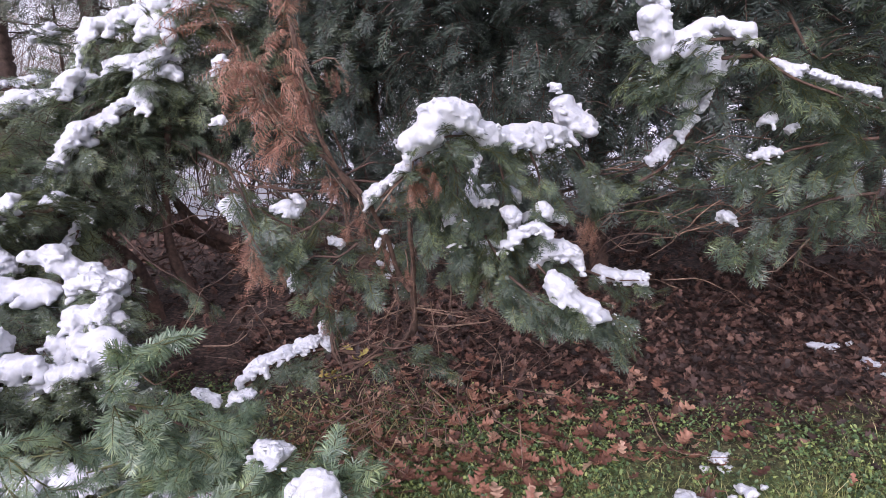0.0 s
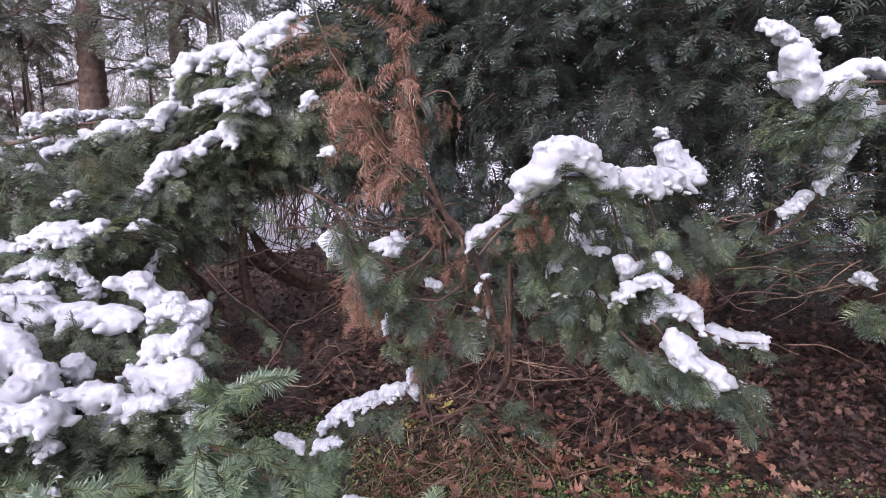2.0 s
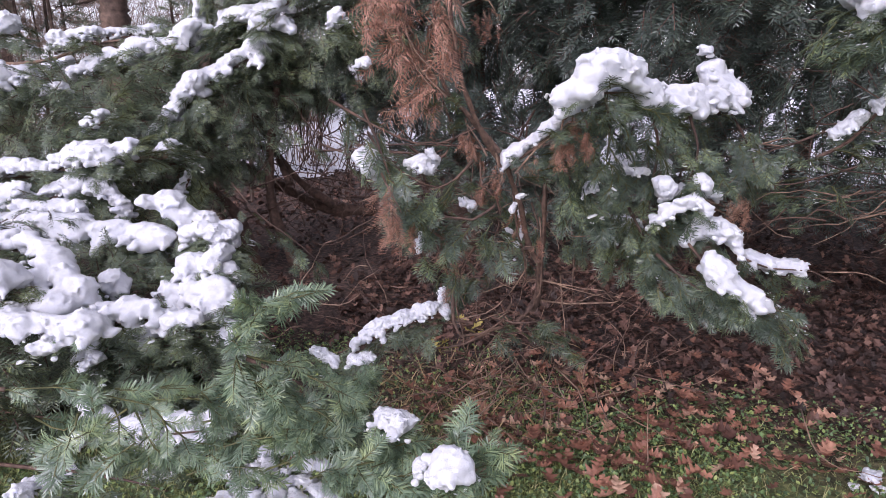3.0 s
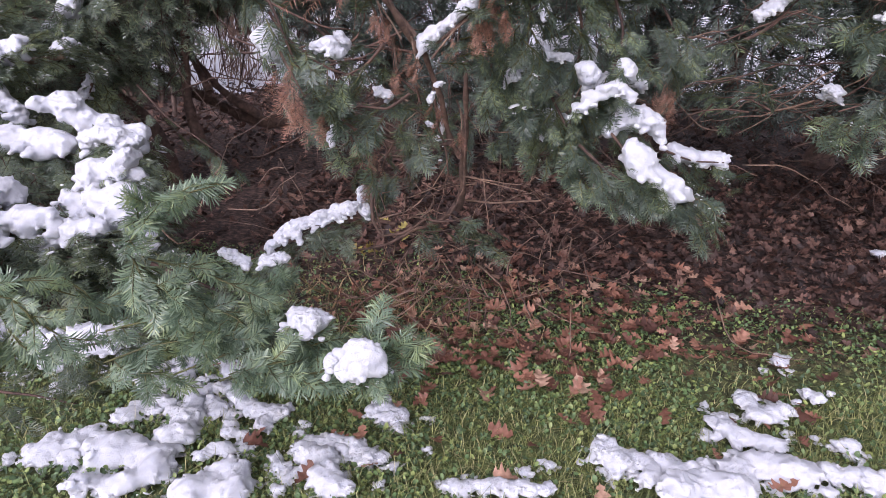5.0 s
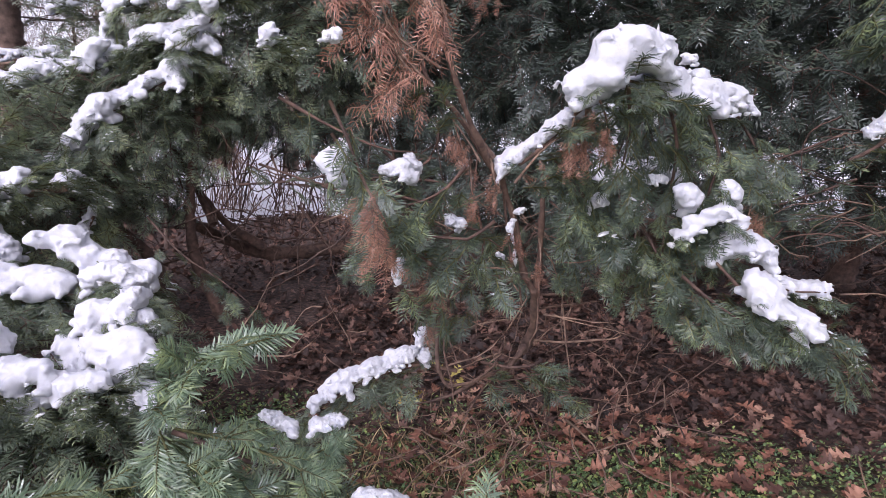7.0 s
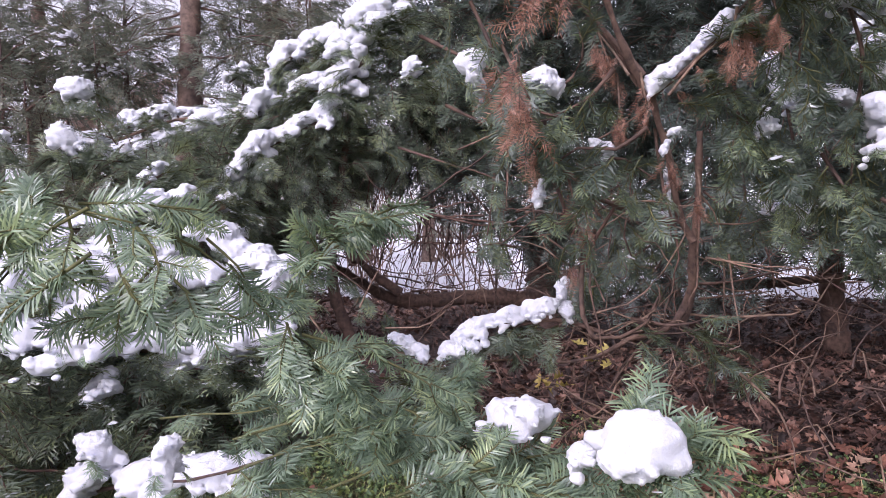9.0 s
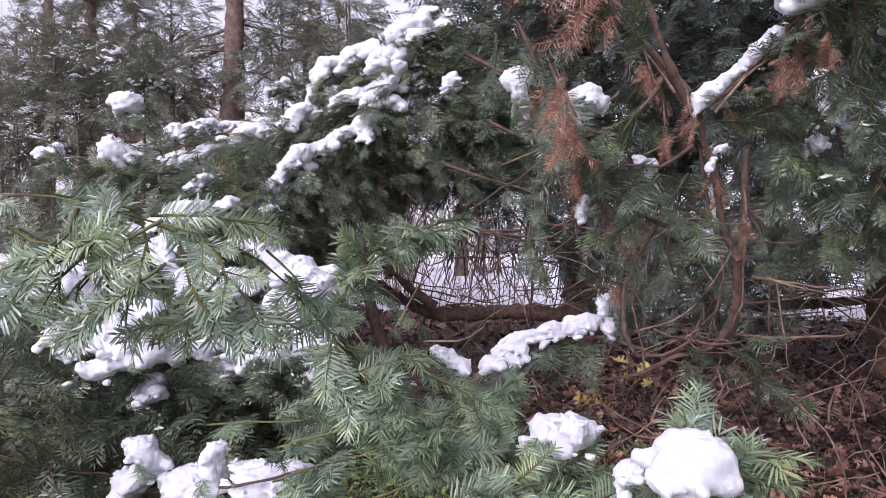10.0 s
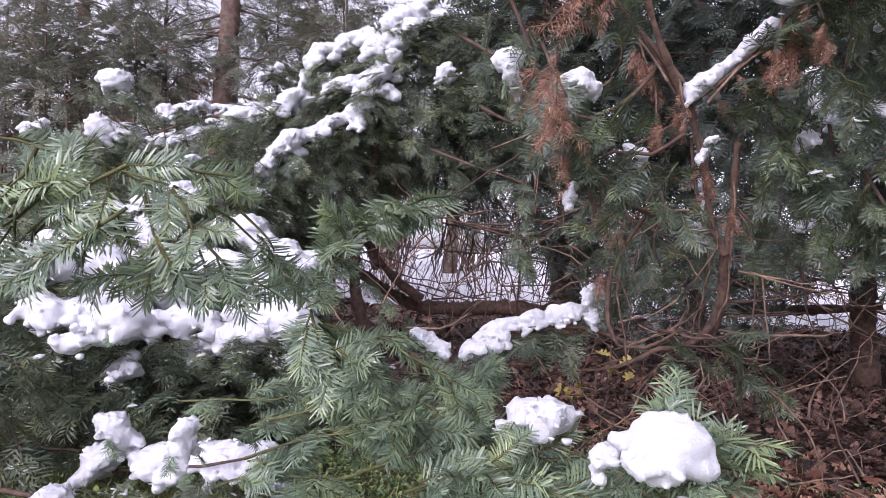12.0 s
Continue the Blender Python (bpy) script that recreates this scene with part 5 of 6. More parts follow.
# darker sprays of the same bush, lower down
for pts, count in (
    ([(-2.06, 2.40, 0.06), (-1.80, 2.33, 0.13), (-1.57, 2.27, 0.18), (-1.30, 2.20, 0.27)], 26),
    ([(-2.88, 2.50, 0.09), (-2.59, 2.50, 0.07), (-2.37, 2.50, 0.07), (-2.16, 2.50, 0.09)], 34),
    ([(-3.09, 2.60, 0.23), (-2.77, 2.60, 0.24), (-2.48, 2.60, 0.24), (-2.15, 2.60, 0.25)], 34),
    ([(-2.28, 2.10, 0.08), (-2.01, 2.10, 0.08), (-1.76, 2.10, 0.08), (-1.52, 2.10, 0.06)], 24),
    ([(-1.21, 2.20, 0.57), (-1.07, 2.20, 0.52), (-0.94, 2.20, 0.47), (-0.81, 2.20, 0.42)], 22),
):
    leafy_branch(near, rel(pts, O5), 0.008, 0.003, count, 0.14, MID, M_NEEDLE, 0.4, 1.0, 0.0, frost=0.9)
for pts, r_, lobes in (
    ([(-0.64, 1.97, 0.5), (-0.59, 1.95, 0.515), (-0.54, 1.94, 0.51)], 0.046, 0.5),
    ([(-0.455, 1.72, 0.50), (-0.44, 1.71, 0.51)], 0.026, 0.3),
    ([(-0.43, 1.70, 0.53), (-0.395, 1.68, 0.555), (-0.355, 1.67, 0.56), (-0.325, 1.67, 0.54), (-0.375, 1.65, 0.53)], 0.052, 0.25),
    ([(-0.93, 2.20, 0.62), (-0.87, 2.20, 0.59)], 0.025, 0.8),
    ([(-0.81, 2.20, 0.60), (-0.73, 2.20, 0.61)], 0.022, 0.8),
    ([(-1.88, 2.36, 0.12), (-1.74, 2.36, 0.14), (-1.58, 2.36, 0.17), (-1.42, 2.36, 0.22)], 0.058, 0.7),
    ([(-1.98, 2.12, 0.08), (-2.02, 2.05, 0.07), (-2.04, 1.95, 0.07)], 0.045, 0.9),
    ([(-2.42, 2.40, 0.58), (-2.26, 2.40, 0.56), (-2.12, 2.42, 0.57), (-2.02, 2.42, 0.56), (-2.23, 2.38, 0.48)], 0.075, 1.0),
    ([(-2.08, 2.35, 0.08), (-2.04, 2.35, 0.13), (-1.96, 2.35, 0.19), (-2.0, 2.33, 0.24)], 0.055, 1.2),
    ([(-1.48, 2.00, 0.36), (-1.47, 2.00, 0.32)], 0.04, 1.0),
    ([(-2.11, 2.50, 0.37), (-2.08, 2.50, 0.39)], 0.04, 0.8),
):
    snow_on(pts, r_ * 0.95, lobes * 1.7, fine=9.0, over=(near, O5, NEAR, M_NEEDLE_NEAR, 0.6))

# ---- distance: conifers, bare shrubs ----
def conifer(at, high, crown, seed):
    t = thing("conifer_tree", "distant conifer with a brown trunk and grey-green boughs", "tree", "conifers beyond the thicket", at=at)
    tube_part("trunk", [(0, 0, -0.1), (0.05, 0, high * 0.4), (0, 0.05, high)], 0.31 * high / 8, 0.05, M_BARK_FAR, t, 10, 0.06)
    g = np.random.default_rng(seed)
    A, D = [], []
    for k in range(crown):
        z = g.uniform(0.9, high)
        a = g.uniform(0, 6.28)
        ln = (1 - z / high * 0.7) * g.uniform(0.9, 2.1)
        end = np.array([math.cos(a) * ln, math.sin(a) * ln, z - 0.12 * ln])
        if k % 2 == 0:
            tube_part("bough", [(0, 0, z), tuple(end * [0.5, 0.5, 1] + [0, 0, 0.05]), tuple(end)], 0.025, 0.006, M_BARK_FAR, t, 5, 0.1, 0.01)
        for _ in range(8):
            f = g.uniform(0.25, 1.0)
            A.append(np.array([0, 0, z]) * (1 - f) + end * f + g.normal(0, 0.08, 3))
            D.append(np.array([math.cos(a), math.sin(a), -0.3]) + g.normal(0, 0.5, 3))
    ob = new("crown", sprays_mesh("crown", FARTHEST, np.array(A), np.array(D), g.uniform(0.6, 1.1, len(A)), [M_NEEDLE_FAR, M_BARK_FAR]))
    ob.parent = t
    return t


for k, (x, y, h_, c_) in enumerate(((-6.47, 9.0, 8.0, 46), (-5.64, 10.0, 7.0, 36), (-9.9, 9.6, 7.0, 60), (-12.5, 11.0, 8.0, 60), (-14.0, 15.0, 9.0, 50))):
    conifer((x, y, 0), h_, c_, 60 + k)


def bare_shrub(at, high, stems, seed, wide=0.1):
    t = thing("bare_shrub", "leafless pinkish brown winter shrub", "shrub", "bare shrubs in the distance", at=at)
    g = np.random.default_rng(seed)
    V, Q = [], []
    o = 0
    for k in range(stems):
        a, lean = g.uniform(0, 6.28), g.uniform(0.1, 0.8) * (1.0 if high > 1.2 else 2.4)
        h1 = high * g.uniform(0.6, 1.0)
        tip = np.array([math.cos(a) * lean * h1 * 0.6, math.sin(a) * lean * h1 * 0.6, h1])
        root = np.array([g.normal(0, 0.25 + wide), g.normal(0, 0.3), -0.05])
        tip = tip + root * [1, 1, 0]
        line = spline([root, (root + tip) * 0.5 + [0, 0, 0.1], tip], 8) + np.cumsum(g.normal(0, 0.012, (8, 3)), 0)
        v, q = tube_arrays(line, 0.0045 * high**0.5 + 0.001, 0.003, 4)
        V.append(v), Q.append(q + o)
        o += len(v)
        for _ in range(7):
            p = line[g.integers(2, 8)]
            e = p + np.array([g.normal(0, 0.3), g.normal(0, 0.3), g.uniform(0.1, 0.5)]) * high / 2.5
            v, q = tube_arrays(spline([p, (p + e) / 2 + g.normal(0, 0.04, 3), e], 5), 0.006, 0.002, 3)
            V.append(v), Q.append(q + o)
            o += len(v)
    ob = new("twig_crown", quad_mesh("twig_crown", np.vstack(V), np.vstack(Q), [M_BARK_PALE]))
    ob.parent = t


for k, (x, y, h_) in enumerate(((-7.5, 13.0, 3.0), (-10.0, 14.5, 4.0), (-12.5, 13.5, 3.5), (-5.6, 14.0, 2.6), (-9.0, 17.0, 5.0), (-13.5, 18.0, 6.0), (-15.0, 12.5, 3.0), (-6.8, 9.2, 1.6), (-8.2, 8.6, 1.5))):
    bare_shrub((x, y, float(ground_height(x, y))), h_, 46, 80 + k)

# ---- forest floor ----
def oak_leaf_arrays(seed, long=0.115, n=19):
    """A lobed oak leaf, curled and cupped, as quads about its midrib: four lobes a side, swept forward."""
    g = np.random.default_rng(seed)
    u = np.linspace(0, 1, n)
    full = np.sin(np.pi * np.clip(u * 0.94 + 0.03, 0, 1)) ** 0.75 * (0.75 + 0.4 * u)
    curl, bow, twist = g.uniform(-0.6, 2.2), g.uniform(-0.6, 0.9), g.normal(0, 0.5)
    z = bow * long * (u - 0.5) ** 2
    rows = []
    for s in (-1, 0, 1):
        lobe = 0.5 + 0.5 * np.cos(2 * np.pi * (u * 3.7 - 0.45 + g.uniform(-0.1, 0.1)))
        ww = 0.36 * long * full * (0.3 + 0.7 * lobe ** 0.8) * g.uniform(0.8, 1.15)
        ww[0] = ww[1] = 0.012 * long
        rows.append(np.stack([u * long - long / 2 + abs(s) * 0.3 * ww, s * ww, z + abs(s) * (curl * ww**2 / long + s * twist * ww * (u - 0.4) + g.normal(0, 0.002, n))], 1))
    v = np.stack(rows, 1).reshape(-1, 3)
    q = []
    for i in range(n - 1):
        for j in range(2):
            q.append([i * 3 + j, i * 3 + j + 1, i * 3 + j + 4, i * 3 + j + 3])
    return v, np.array(q)


OAK = [oak_leaf_arrays(s) for s in range(8)]
OLD = [oak_leaf_arrays(20 + s, 0.1, 13) for s in range(8)]
OAK_MESH = [quad_mesh("oak_leaf", v, q, [M_OAK], smooth=True) for v, q in OAK]
placed = 0
leaf_rng = np.random.default_rng(5)
while placed < 280:
    x, y = leaf_rng.normal(0.2, 0.62), leaf_rng.uniform(1.5, 4.2)
    dens = math.exp(-((y - 3.05) / 0.75) ** 2) * (1.0 if x > -0.9 else 0.3) * (1.0 if math.sin(5.3 * x + 1.4 * y) * math.sin(4.7 * y - 1.3 * x) > -0.15 else 0.25) + 0.05
    if leaf_rng.random() > dens:
        continue
    ob = new("oak_leaf", OAK_MESH[leaf_rng.integers(0, 8)])
    ob.location = (x, y, float(ground_height(x, y)) + leaf_rng.uniform(0.035, 0.06))
    ob.rotation_euler = (leaf_rng.normal(0, 0.22), leaf_rng.normal(0, 0.22), leaf_rng.uniform(0, 6.28))
    s = leaf_rng.uniform(0.55, 1.1) * (1.0 if y > 2.3 else 0.85)
    ob.scale = (s, s, s)
    tagged(ob, "curled russet fallen oak leaf on the ground", "leaf", "fallen oak leaves")
    placed += 1


def scatter(name, templates, at, turn, size, mat, label, category, tilt=0.4):
    V, Q = [], []
    o = 0
    pick = rng.integers(0, len(templates), len(at))
    for k, (v, q) in enumerate(templates):
        w = np.where(pick == k)[0]
        if not len(w):
            continue
        a, tx, ty = turn[w], rng.normal(0, tilt, len(w)), rng.normal(0, tilt, len(w))
        ex = np.stack([np.cos(a), np.sin(a), tx], 1)
        ey = np.stack([-np.sin(a), np.cos(a), ty], 1)
        ez = np.cross(ex, ey)
        R = np.stack([ex, ey, ez], 1) * size[w][:, None, None]
        p = np.einsum("vk,nkj->nvj", v, R) + at[w][:, None]
        V.append(p.reshape(-1, 3))
        Q.append((q[None] + (np.arange(len(w)) * len(v))[:, None, None] + o).reshape(-1, q.shape[1]))
        o += len(w) * len(v)
    ob = new(name, quad_mesh(name, np.vstack(V), np.vstack(Q), [mat]))
    return tagged(ob, label, category, "", "stuff")


# where snow is left on the turf, and no blade stands through it
PATCHES = (
    ([(-1.30, 1.88, 0.02), (-1.19, 1.86, 0.02), (-1.05, 1.85, 0.02), (-1.08, 1.74, 0.02), (-1.24, 1.69, 0.02)], 0.06, 1.2),
    ([(-1.22, 2.32, 0.02), (-1.10, 2.14, 0.02), (-1.06, 2.00, 0.02), (-1.11, 1.93, 0.02)], 0.045, 1.2),
    ([(-1.12, 2.21, 0.02), (-1.05, 2.26, 0.02)], 0.035, 1.0),
    ([(-1.33, 2.23, 0.02), (-1.26, 2.27, 0.02), (-1.24, 2.36, 0.02)], 0.04, 1.0),
    ([(-1.11, 2.45, 0.02), (-1.04, 2.36, 0.02), (-0.97, 2.35, 0.02)], 0.035, 1.0),
    ([(-1.04, 2.16, 0.02), (-0.98, 2.10, 0.02)], 0.035, 1.0),
    ([(-0.92, 1.68, 0.02), (-0.87, 1.72, 0.02), (-0.80, 1.79, 0.02), (-0.79, 1.69, 0.02)], 0.055, 1.4),
    ([(-0.80, 2.03, 0.02), (-0.79, 2.10, 0.02), (-0.76, 2.16, 0.02)], 0.03, 1.0),
    ([(-0.63, 1.92, 0.02), (-0.55, 1.90, 0.02), (-0.54, 1.79, 0.02), (-0.46, 1.75, 0.02)], 0.045, 1.2),
    ([(-0.50, 1.94, 0.02), (-0.42, 1.89, 0.02), (-0.36, 1.91, 0.02)], 0.03, 1.0),
    ([(-0.46, 2.17, 0.02), (-0.39, 2.14, 0.02), (-0.32, 2.12, 0.02)], 0.03, 1.0),
    ([(-0.92, 2.00, 0.02), (-0.85, 1.98, 0.02)], 0.022, 1.0),
    ([(-0.96, 1.87, 0.02), (-0.90, 1.91, 0.02), (-0.86, 1.90, 0.02)], 0.025, 1.0),
    ([(0.36, 2.03, 0.02), (0.41, 1.95, 0.02), (0.49, 1.99, 0.02), (0.48, 1.88, 0.02)], 0.04, 1.2),
    ([(0.54, 1.98, 0.02), (0.60, 1.94, 0.02), (0.70, 1.98, 0.02)], 0.03, 1.2),
    ([(0.81, 2.24, 0.02), (0.84, 2.14, 0.02), (0.91, 2.12, 0.02), (0.97, 2.10, 0.02)], 0.04, 1.2),
    ([(0.76, 1.93, 0.02), (0.85, 2.00, 0.02), (0.92, 1.95, 0.02), (1.01, 1.93, 0.02)], 0.05, 1.3),
    ([(0.95, 2.42, 0.02), (0.99, 2.39, 0.02)], 0.025, 1.0),
    ([(1.05, 2.32, 0.02), (1.08, 2.34, 0.02)], 0.022, 1.0),
    ([(0.55, 1.86, 0.02), (0.67, 1.89, 0.02), (0.75, 1.87, 0.02)], 0.045, 1.4),
    ([(1.06, 1.97, 0.02), (1.15, 1.94, 0.02), (1.23, 1.93, 0.02)], 0.04, 1.3),
    ([(1.19, 2.66, 0.02), (1.22, 2.71, 0.02)], 0.025, 0.8),
    ([(-1.50, 1.82, 0.02), (-1.46, 1.85, 0.02)], 0.03, 1.0),
    ([(-0.13, 1.79, 0.02), (-0.03, 1.81, 0.02), (0.06, 1.81, 0.02), (0.17, 1.81, 0.02)], 0.03, 1.2),
    ([(-1.63, 2.19, 0.02), (-1.59, 2.24, 0.02)], 0.03, 1.0),
    ([(1.17, 2.12, 0.02), (1.23, 2.12, 0.02)], 0.025, 1.0),
    ([(-1.46, 1.79, 0.02), (-1.42, 1.87, 0.02), (-1.30, 1.92, 0.02)], 0.05, 1.2),
    ([(-1.38, 2.32, 0.02), (-1.32, 2.39, 0.02), (-1.21, 2.43, 0.02)], 0.035, 1.2),
    ([(-1.04, 2.26, 0.02), (-0.88, 2.14, 0.02), (-0.76, 2.12, 0.02)], 0.035, 1.2),
    ([(-1.30, 2.03, 0.02), (-1.25, 2.14, 0.02), (-1.11, 2.08, 0.02)], 0.04, 1.2),
    ([(-0.63, 1.94, 0.02), (-0.52, 1.98, 0.02), (-0.39, 1.91, 0.02)], 0.035, 1.2),
    ([(-0.42, 2.21, 0.02), (-0.33, 2.13, 0.02)], 0.035, 1.2),
    ([(0.96, 2.40, 0.02), (0.96, 2.27, 0.02), (1.06, 2.32, 0.02)], 0.035, 1.2),
    ([(1.21, 2.44, 0.02), (1.24, 2.39, 0.02)], 0.025, 1.2),
    ([(2.34, 4.09, 0.02), (2.47, 4.05, 0.02)], 0.03, 1.0),
    ([(2.50, 3.80, 0.02), (2.54, 3.75, 0.02)], 0.035, 1.0),
)
PATCH_AT = np.array([(x, y, r_) for pts, r_, _ in PATCHES for x, y, _ in spline(pts, 12)])


def bare_of_snow(x, y):
    d = np.min(np.hypot(x[:, None] - PATCH_AT[None, :, 0], y[:, None] - PATCH_AT[None, :, 1]) / PATCH_AT[None, :, 2], axis=1)
    return d > 0.85


def strewn(count, x0, x1, y0, y1, dens, lift):
    x, y = rng.uniform(x0, x1, count), rng.uniform(y0, y1, count)
    keep = rng.random(count) < dens(x, y)
    x, y = x[keep], y[keep]
    if y.min() < 2.4:
        free = bare_of_snow(x, y)
        x, y = x[free], y[free]
    return np.stack([x, y, ground_height(x, y) + lift], 1)


at = strewn(15000, -6.5, 7.0, 2.5, 13.6, lambda x, y: np.clip((y - 2.9) / 1.0, 0, 1) * np.where(y > 9, 0.7, 1.0), 0.018)
at = np.vstack([at, strewn(11000, -1.6, 3.8, 2.3, 6.3, lambda x, y: np.clip((y + 0.3 * x - 3.05) / 0.9, 0, 1), 0.022)])
at[:, 2] += rng.uniform(0, 0.02, len(at))
scatter("leaf_litter", OLD, at, rng.uniform(0, 6.28, len(at)), rng.uniform(0.38, 0.9, len(at)) * (1 + 0.14 * np.clip(at[:, 1] - 4, 0, 5)), M_LITTER, "matted brown and russet dead leaves under the yews", "leaf litter", 0.45)
at = strewn(3000, -2.0, 2.6, 1.9, 4.6, lambda x, y: np.exp(-(((y - 3.0) / 0.6) ** 2)) * np.exp(-(((x - 0.2) / 0.9) ** 2)) * (0.25 + 0.75 * (np.sin(7.3 * x + 2.0 * y) * np.sin(6.1 * y - x) > -0.1)), 0.045)
scatter("fallen_leaf_cover", OAK, at, rng.uniform(0, 6.28, len(at)), rng.uniform(0.4, 0.85, len(at)), M_OAK, "small russet leaves strewn over turf and mould", "leaf litter", 0.3)


def round_leaf(seed):
    g = np.random.default_rng(seed)
    a = np.linspace(0, 2 * math.pi, 7)[:-1] + g.normal(0, 0.12, 6)
    r_ = 1 + g.normal(0, 0.14, 6)
    v = np.stack([np.cos(a) * r_, np.sin(a) * r_ * 0.85, 0.35 * np.abs(np.sin(a)) - 0.1], 1) * 0.013
    q = np.array([[0, 1, 2, 3], [0, 3, 4, 5]])
    return v, q


at = strewn(104000, -2.3, 2.6, 1.2, 3.9, lambda x, y: np.clip((3.75 - y - 0.2 * x) / 0.9, 0, 0.8) * (0.35 + 0.65 * (np.sin(3.1 * x + 1) * np.sin(2.7 * y + x) > -0.25)), 0.022)
at[:, 2] += rng.uniform(0, 0.02, len(at))
scatter("ground_cover", [round_leaf(s) for s in range(5)], at, rng.uniform(0, 6.28, len(at)), rng.uniform(0.28, 0.78, len(at)), M_COVER, "small round green leaves of creeping ground cover", "ground cover", 0.5)


def blade(seed):
    g = np.random.default_rng(seed)
    u = np.linspace(0, 1, 4)
    h_ = g.uniform(0.028, 0.065)
    lean = g.uniform(0.25, 1.2)
    c_ = np.stack([lean * h_ * u**2, 0 * u, h_ * u * (1 - 0.25 * lean * u)], 1)
    w = 0.0017 * (1 - 0.85 * u)
    v = np.stack([c_ - np.stack([0 * u, w, 0 * u], 1), c_ + np.stack([0 * u, w, 0 * u], 1)], 1).reshape(-1, 3)
    return v, np.array([[2 * k, 2 * k + 1, 2 * k + 3, 2 * k + 2] for k in range(3)])


at = strewn(124000, -3.0, 3.0, 0.5, 3.3, lambda x, y: np.clip((y - 0.5) / 0.8, 0, 1) * np.clip((3.0 - np.abs(x)) / 0.8, 0, 1) * np.clip((3.0 - y) / 0.9, 0.05, 1) * (0.35 + 0.75 * (np.sin(2.3 * x + 2) * np.sin(3.3 * y - x) > -0.35)), 0.0)
scatter("grass", [blade(s) for s in range(8)], at, rng.uniform(0, 6.28, len(at)), rng.uniform(0.6, 1.3, len(at)), M_GRASS, "short winter grass, green and straw coloured", "grass", 0.25)

M_STRAW = leaf_material("dry_grass", ((0.0, (0.16, 0.10, 0.05)), (0.6, (0.33, 0.23, 0.12)), (1.0, (0.48, 0.38, 0.2))), 0.6)
at = strewn(3600, -1.4, 0.9, 2.7, 4.0, lambda x, y: np.exp(-(((x + 0.45) / 0.55) ** 2) - ((y - 3.05) / 0.45) ** 2), 0.0)
scatter("dry_grass", [blade(30 + s) for s in range(8)], at, rng.uniform(0, 6.28, len(at)), rng.uniform(0.7, 2.4, len(at)), M_STRAW, "straw-coloured dry grass at the foot of the slender yew", "grass", 0.9)

# snow left on the turf
patch_rng = np.random.default_rng(9)
for pts, r_, lobes in PATCHES:
    snow_on(pts, r_, lobes, "snow_patch", "thin melting patch of snow on the turf", 5.5, 0.018, "snow patches on the turf", 1.3, 0.08, 0.6)
    for _ in range(3):
        x, y = np.array(pts[patch_rng.integers(0, len(pts))])[:2] + patch_rng.normal(0, 2.6 * r_, 2)
        a, b_ = patch_rng.normal(0, 0.7 * r_, 2)
        z = float(ground_height(x, y)) + 0.015
        snow_on([(x, y, z), (x + a, y + b_, z)], r_ * patch_rng.uniform(0.35, 0.6), 1.0, "snow_patch", "small crumbling lump of snow on the turf", 5.0, 0.015, "snow patches on the turf", 1.4, 0.08, 0.55)

# crumbs of snow caught on the sprays
snow_dust("snow_crumbs", np.vstack(FROST), 0.0032, "crumbs of snow scattered over yew sprays")
spill = np.array(SPILL)
snow_dust("snow_grains", spill[:, :3], spill[:, 3], "loose grains of snow beside the clumps")
# far bodies of woodland close the view behind the shrub
for k in range(4):
    a = radians(105 + 15 * k)
    conifer((22 * math.cos(a) - 1, 22 * math.sin(a) + 2, 0.3), 7.5 + 2 * math.sin(k * 2.1), 36, 160 + k)
for k, (x, y, h_) in enumerate(((-5.0, 12.6, 0.9), (-3.6, 13.0, 0.8), (-2.4, 12.4, 0.7), (-1.2, 13.0, 0.9), (0.2, 12.6, 0.8), (1.4, 13.1, 0.8), (2.6, 12.5, 0.9), (4.0, 12.9, 0.9), (5.4, 12.4, 0.8), (6.8, 12.8, 0.9))):
    bare_shrub((x, y, 0), h_ * 0.75, 15, 120 + k, 0.7)
for k in range(9):
    a = radians(104 + 7.5 * k)
    bare_shrub((26 * math.cos(a), 26 * math.sin(a), 0.4), 8.0 + 2.0 * math.sin(k * 1.7), 60, 140 + k)
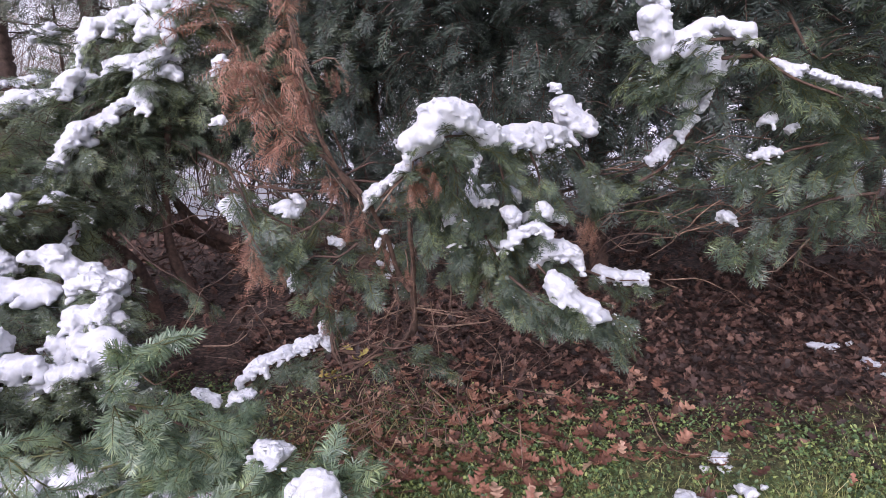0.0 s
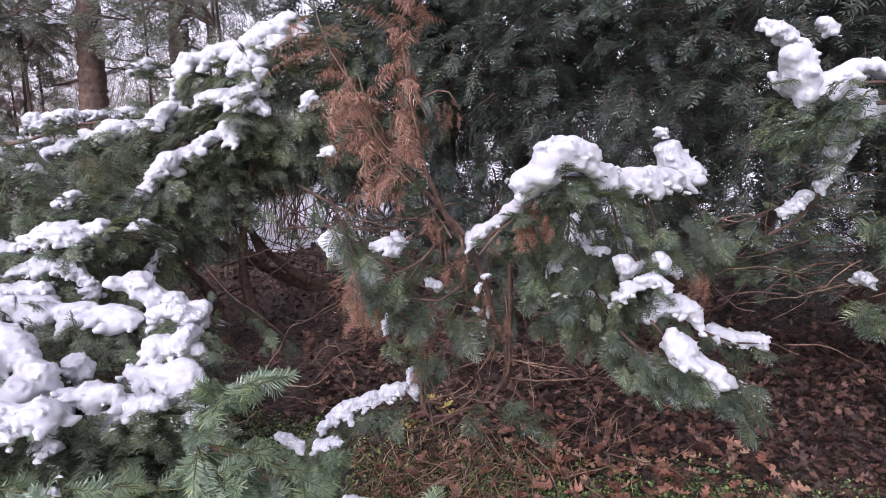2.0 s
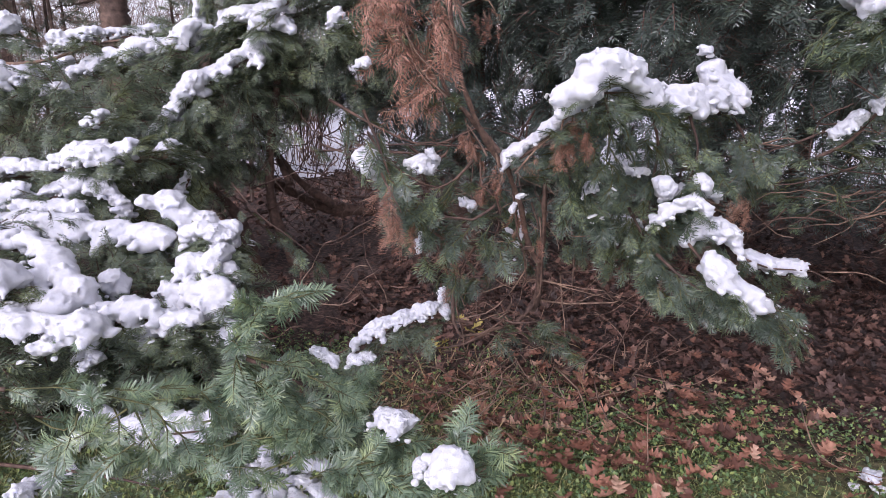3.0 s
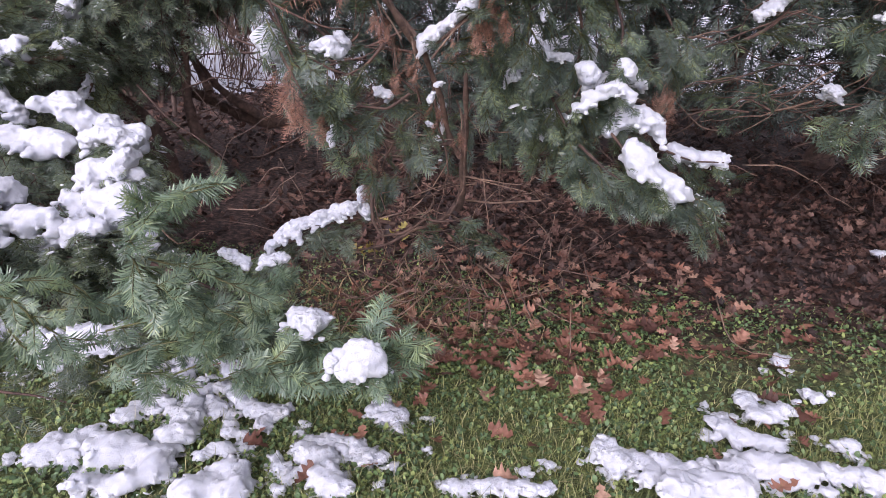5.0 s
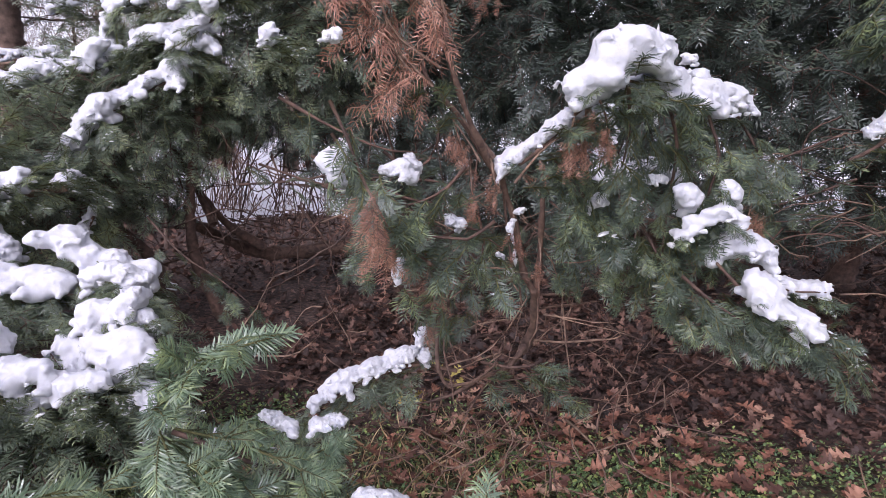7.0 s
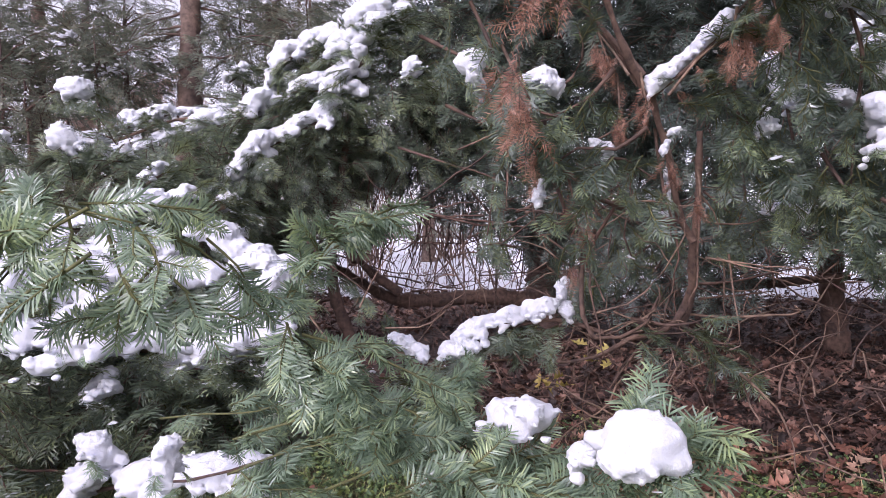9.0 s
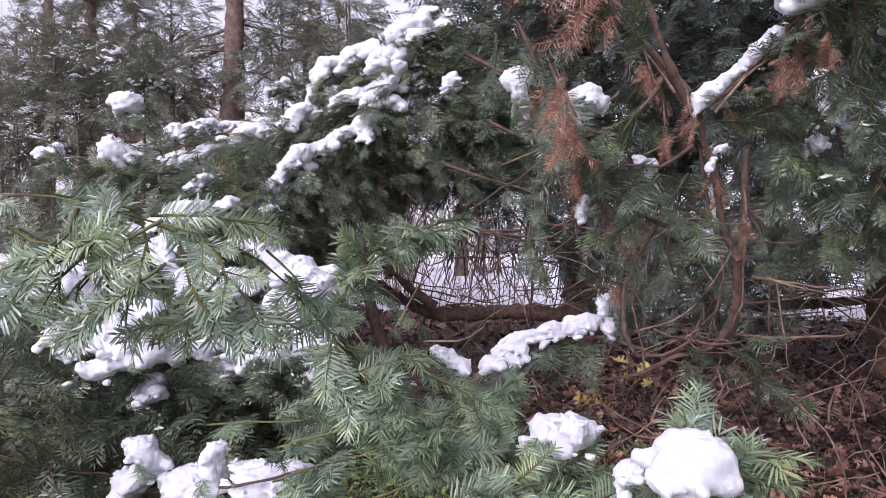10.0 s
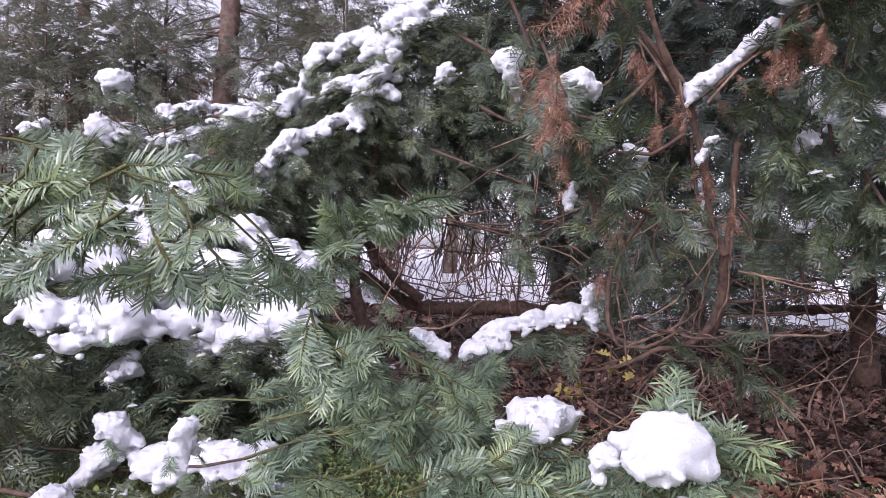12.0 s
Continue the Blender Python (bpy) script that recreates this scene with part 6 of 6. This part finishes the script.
# conifer thicket beside the open ground, flecked with snow
far_flecks = []
for k, (p, rx, rz, count) in enumerate((
    ([(-10.85, 9.00, 4.12)], 1.1, 0.7, 260), ([(-9.12, 9.40, 4.21)], 1.0, 0.65, 260), ([(-7.39, 8.80, 3.53)], 0.8, 0.5, 180), ([(-6.11, 9.80, 4.29)], 0.9, 0.8, 240),
    ([(-5.29, 10.20, 4.83)], 0.9, 0.8, 200), ([(-13.71, 9.20, 4.17)], 1.2, 0.9, 260), ([(-8.89, 10.50, 5.29)], 1.2, 0.6, 200), ([(-9.54, 8.00, 2.57)], 1.0, 0.35, 200),
    ([(-7.6, 8.4, 3.7)], 1.0, 0.45, 130), ([(-9.1, 8.2, 4.0)], 1.0, 0.6, 150), ([(-8.3, 7.9, 3.0)], 0.9, 0.3, 110),
    ([(-4.3, 8.6, 3.9)], 0.9, 0.7, 160), ([(-10.4, 8.4, 3.2)], 1.0, 0.4, 130),
)):
    x, y, z = p[0]
    t = thing("conifer_bush", "loose grey-green conifer thicket behind the snowy shrub", "shrub", "conifers beyond the thicket", at=(x, y, 0))
    tube_part("trunk", [(0, 0, -0.05), (0.1, 0, z * 0.6), (0, 0, z + rz)], 0.035, 0.012, M_BARK_FAR, t, 8, 0.06)
    for _ in range(5):
        a, b_ = rng.uniform(-1.3, 1.3) * rx, rng.normal(0, 0.3) * rz
        tube_part("bough", [(0, 0, z - rz * 0.6), (a * 0.5, -0.1, z + b_ - 0.1 * rz), (a, -0.2, z + b_)], 0.018, 0.005, M_BARK, t, 5, 0.1, 0.02)
    leafy_mass(t, (0, 0, z), (rx, 0.6, rz), count, FARTHEST, M_NEEDLE_FAR, 0.8, 0.1, 0.15, "crown")
    for _ in range(16):
        c_ = np.array((x, y - 0.3, z)) + rng.normal(0, 0.5, 3) * (rx, 0.4, rz)
        far_flecks.append(c_ + rng.normal(0, 1, (rng.integers(3, 12), 3)) * (0.08, 0.05, 0.025))
snow_dust("snow_flecks", np.vstack(far_flecks), 0.014, "flecks of snow caught in the distant conifer boughs")
M_TAN = needle_material("dry_beech_leaves", (0.22, 0.14, 0.10), (0.40, 0.28, 0.21), (0.55, 0.42, 0.32), 0.7, 3.0, 0.3)
for p, rx, rz in (([(-8.96, 11.00, 3.97)], 1.3, 0.5), ([(-13.47, 11.50, 4.76)], 1.3, 0.5), ([(-9.51, 11.00, 2.98)], 1.4, 0.6)):
    x, y, z = p[0]
    t = thing("beech_bush", "bush with withered tan leaves behind the snowy shrub", "shrub", "withered bushes", at=(x, y, 0))
    tube_part("stem", [(0, 0, -0.05), (0.1, 0, z * 0.6), (0, 0, z + rz)], 0.04, 0.01, M_BARK_FAR, t, 7, 0.06)
    leafy_mass(t, (0, 0, z), (rx, 0.6, rz), 260, COARSE, M_TAN, 0.9, 0.1, 0.1, "crown")
M_YELLOW = leaf_material("yellow_leaf", ((0.0, (0.30, 0.22, 0.05)), (1.0, (0.5, 0.42, 0.12))))
YELLOW_MESH = quad_mesh("yellow_leaf", *oak_leaf_arrays(77, 0.09), [M_YELLOW], smooth=True)
for x, y, z in [(-0.57, 2.90, 0.41), (-0.61, 2.90, 0.37), (-0.55, 2.90, 0.38), (-0.43, 2.90, 0.50), (-0.46, 2.90, 0.47), (-0.41, 2.90, 0.46), (-0.50, 2.90, 0.53), (-0.64, 2.90, 0.39)]:
    ob = new("yellow_leaf", YELLOW_MESH)
    ob.location = (x, y, max(z, 0.04))
    ob.rotation_euler = (leaf_rng.normal(0.5, 0.5), leaf_rng.normal(0, 0.5), leaf_rng.uniform(0, 6.28))
    ob.scale = (0.75, 0.75, 0.75)
    tagged(ob, "yellowing leaf on a low sprout by the slender yew", "leaf", "yellow leaves")
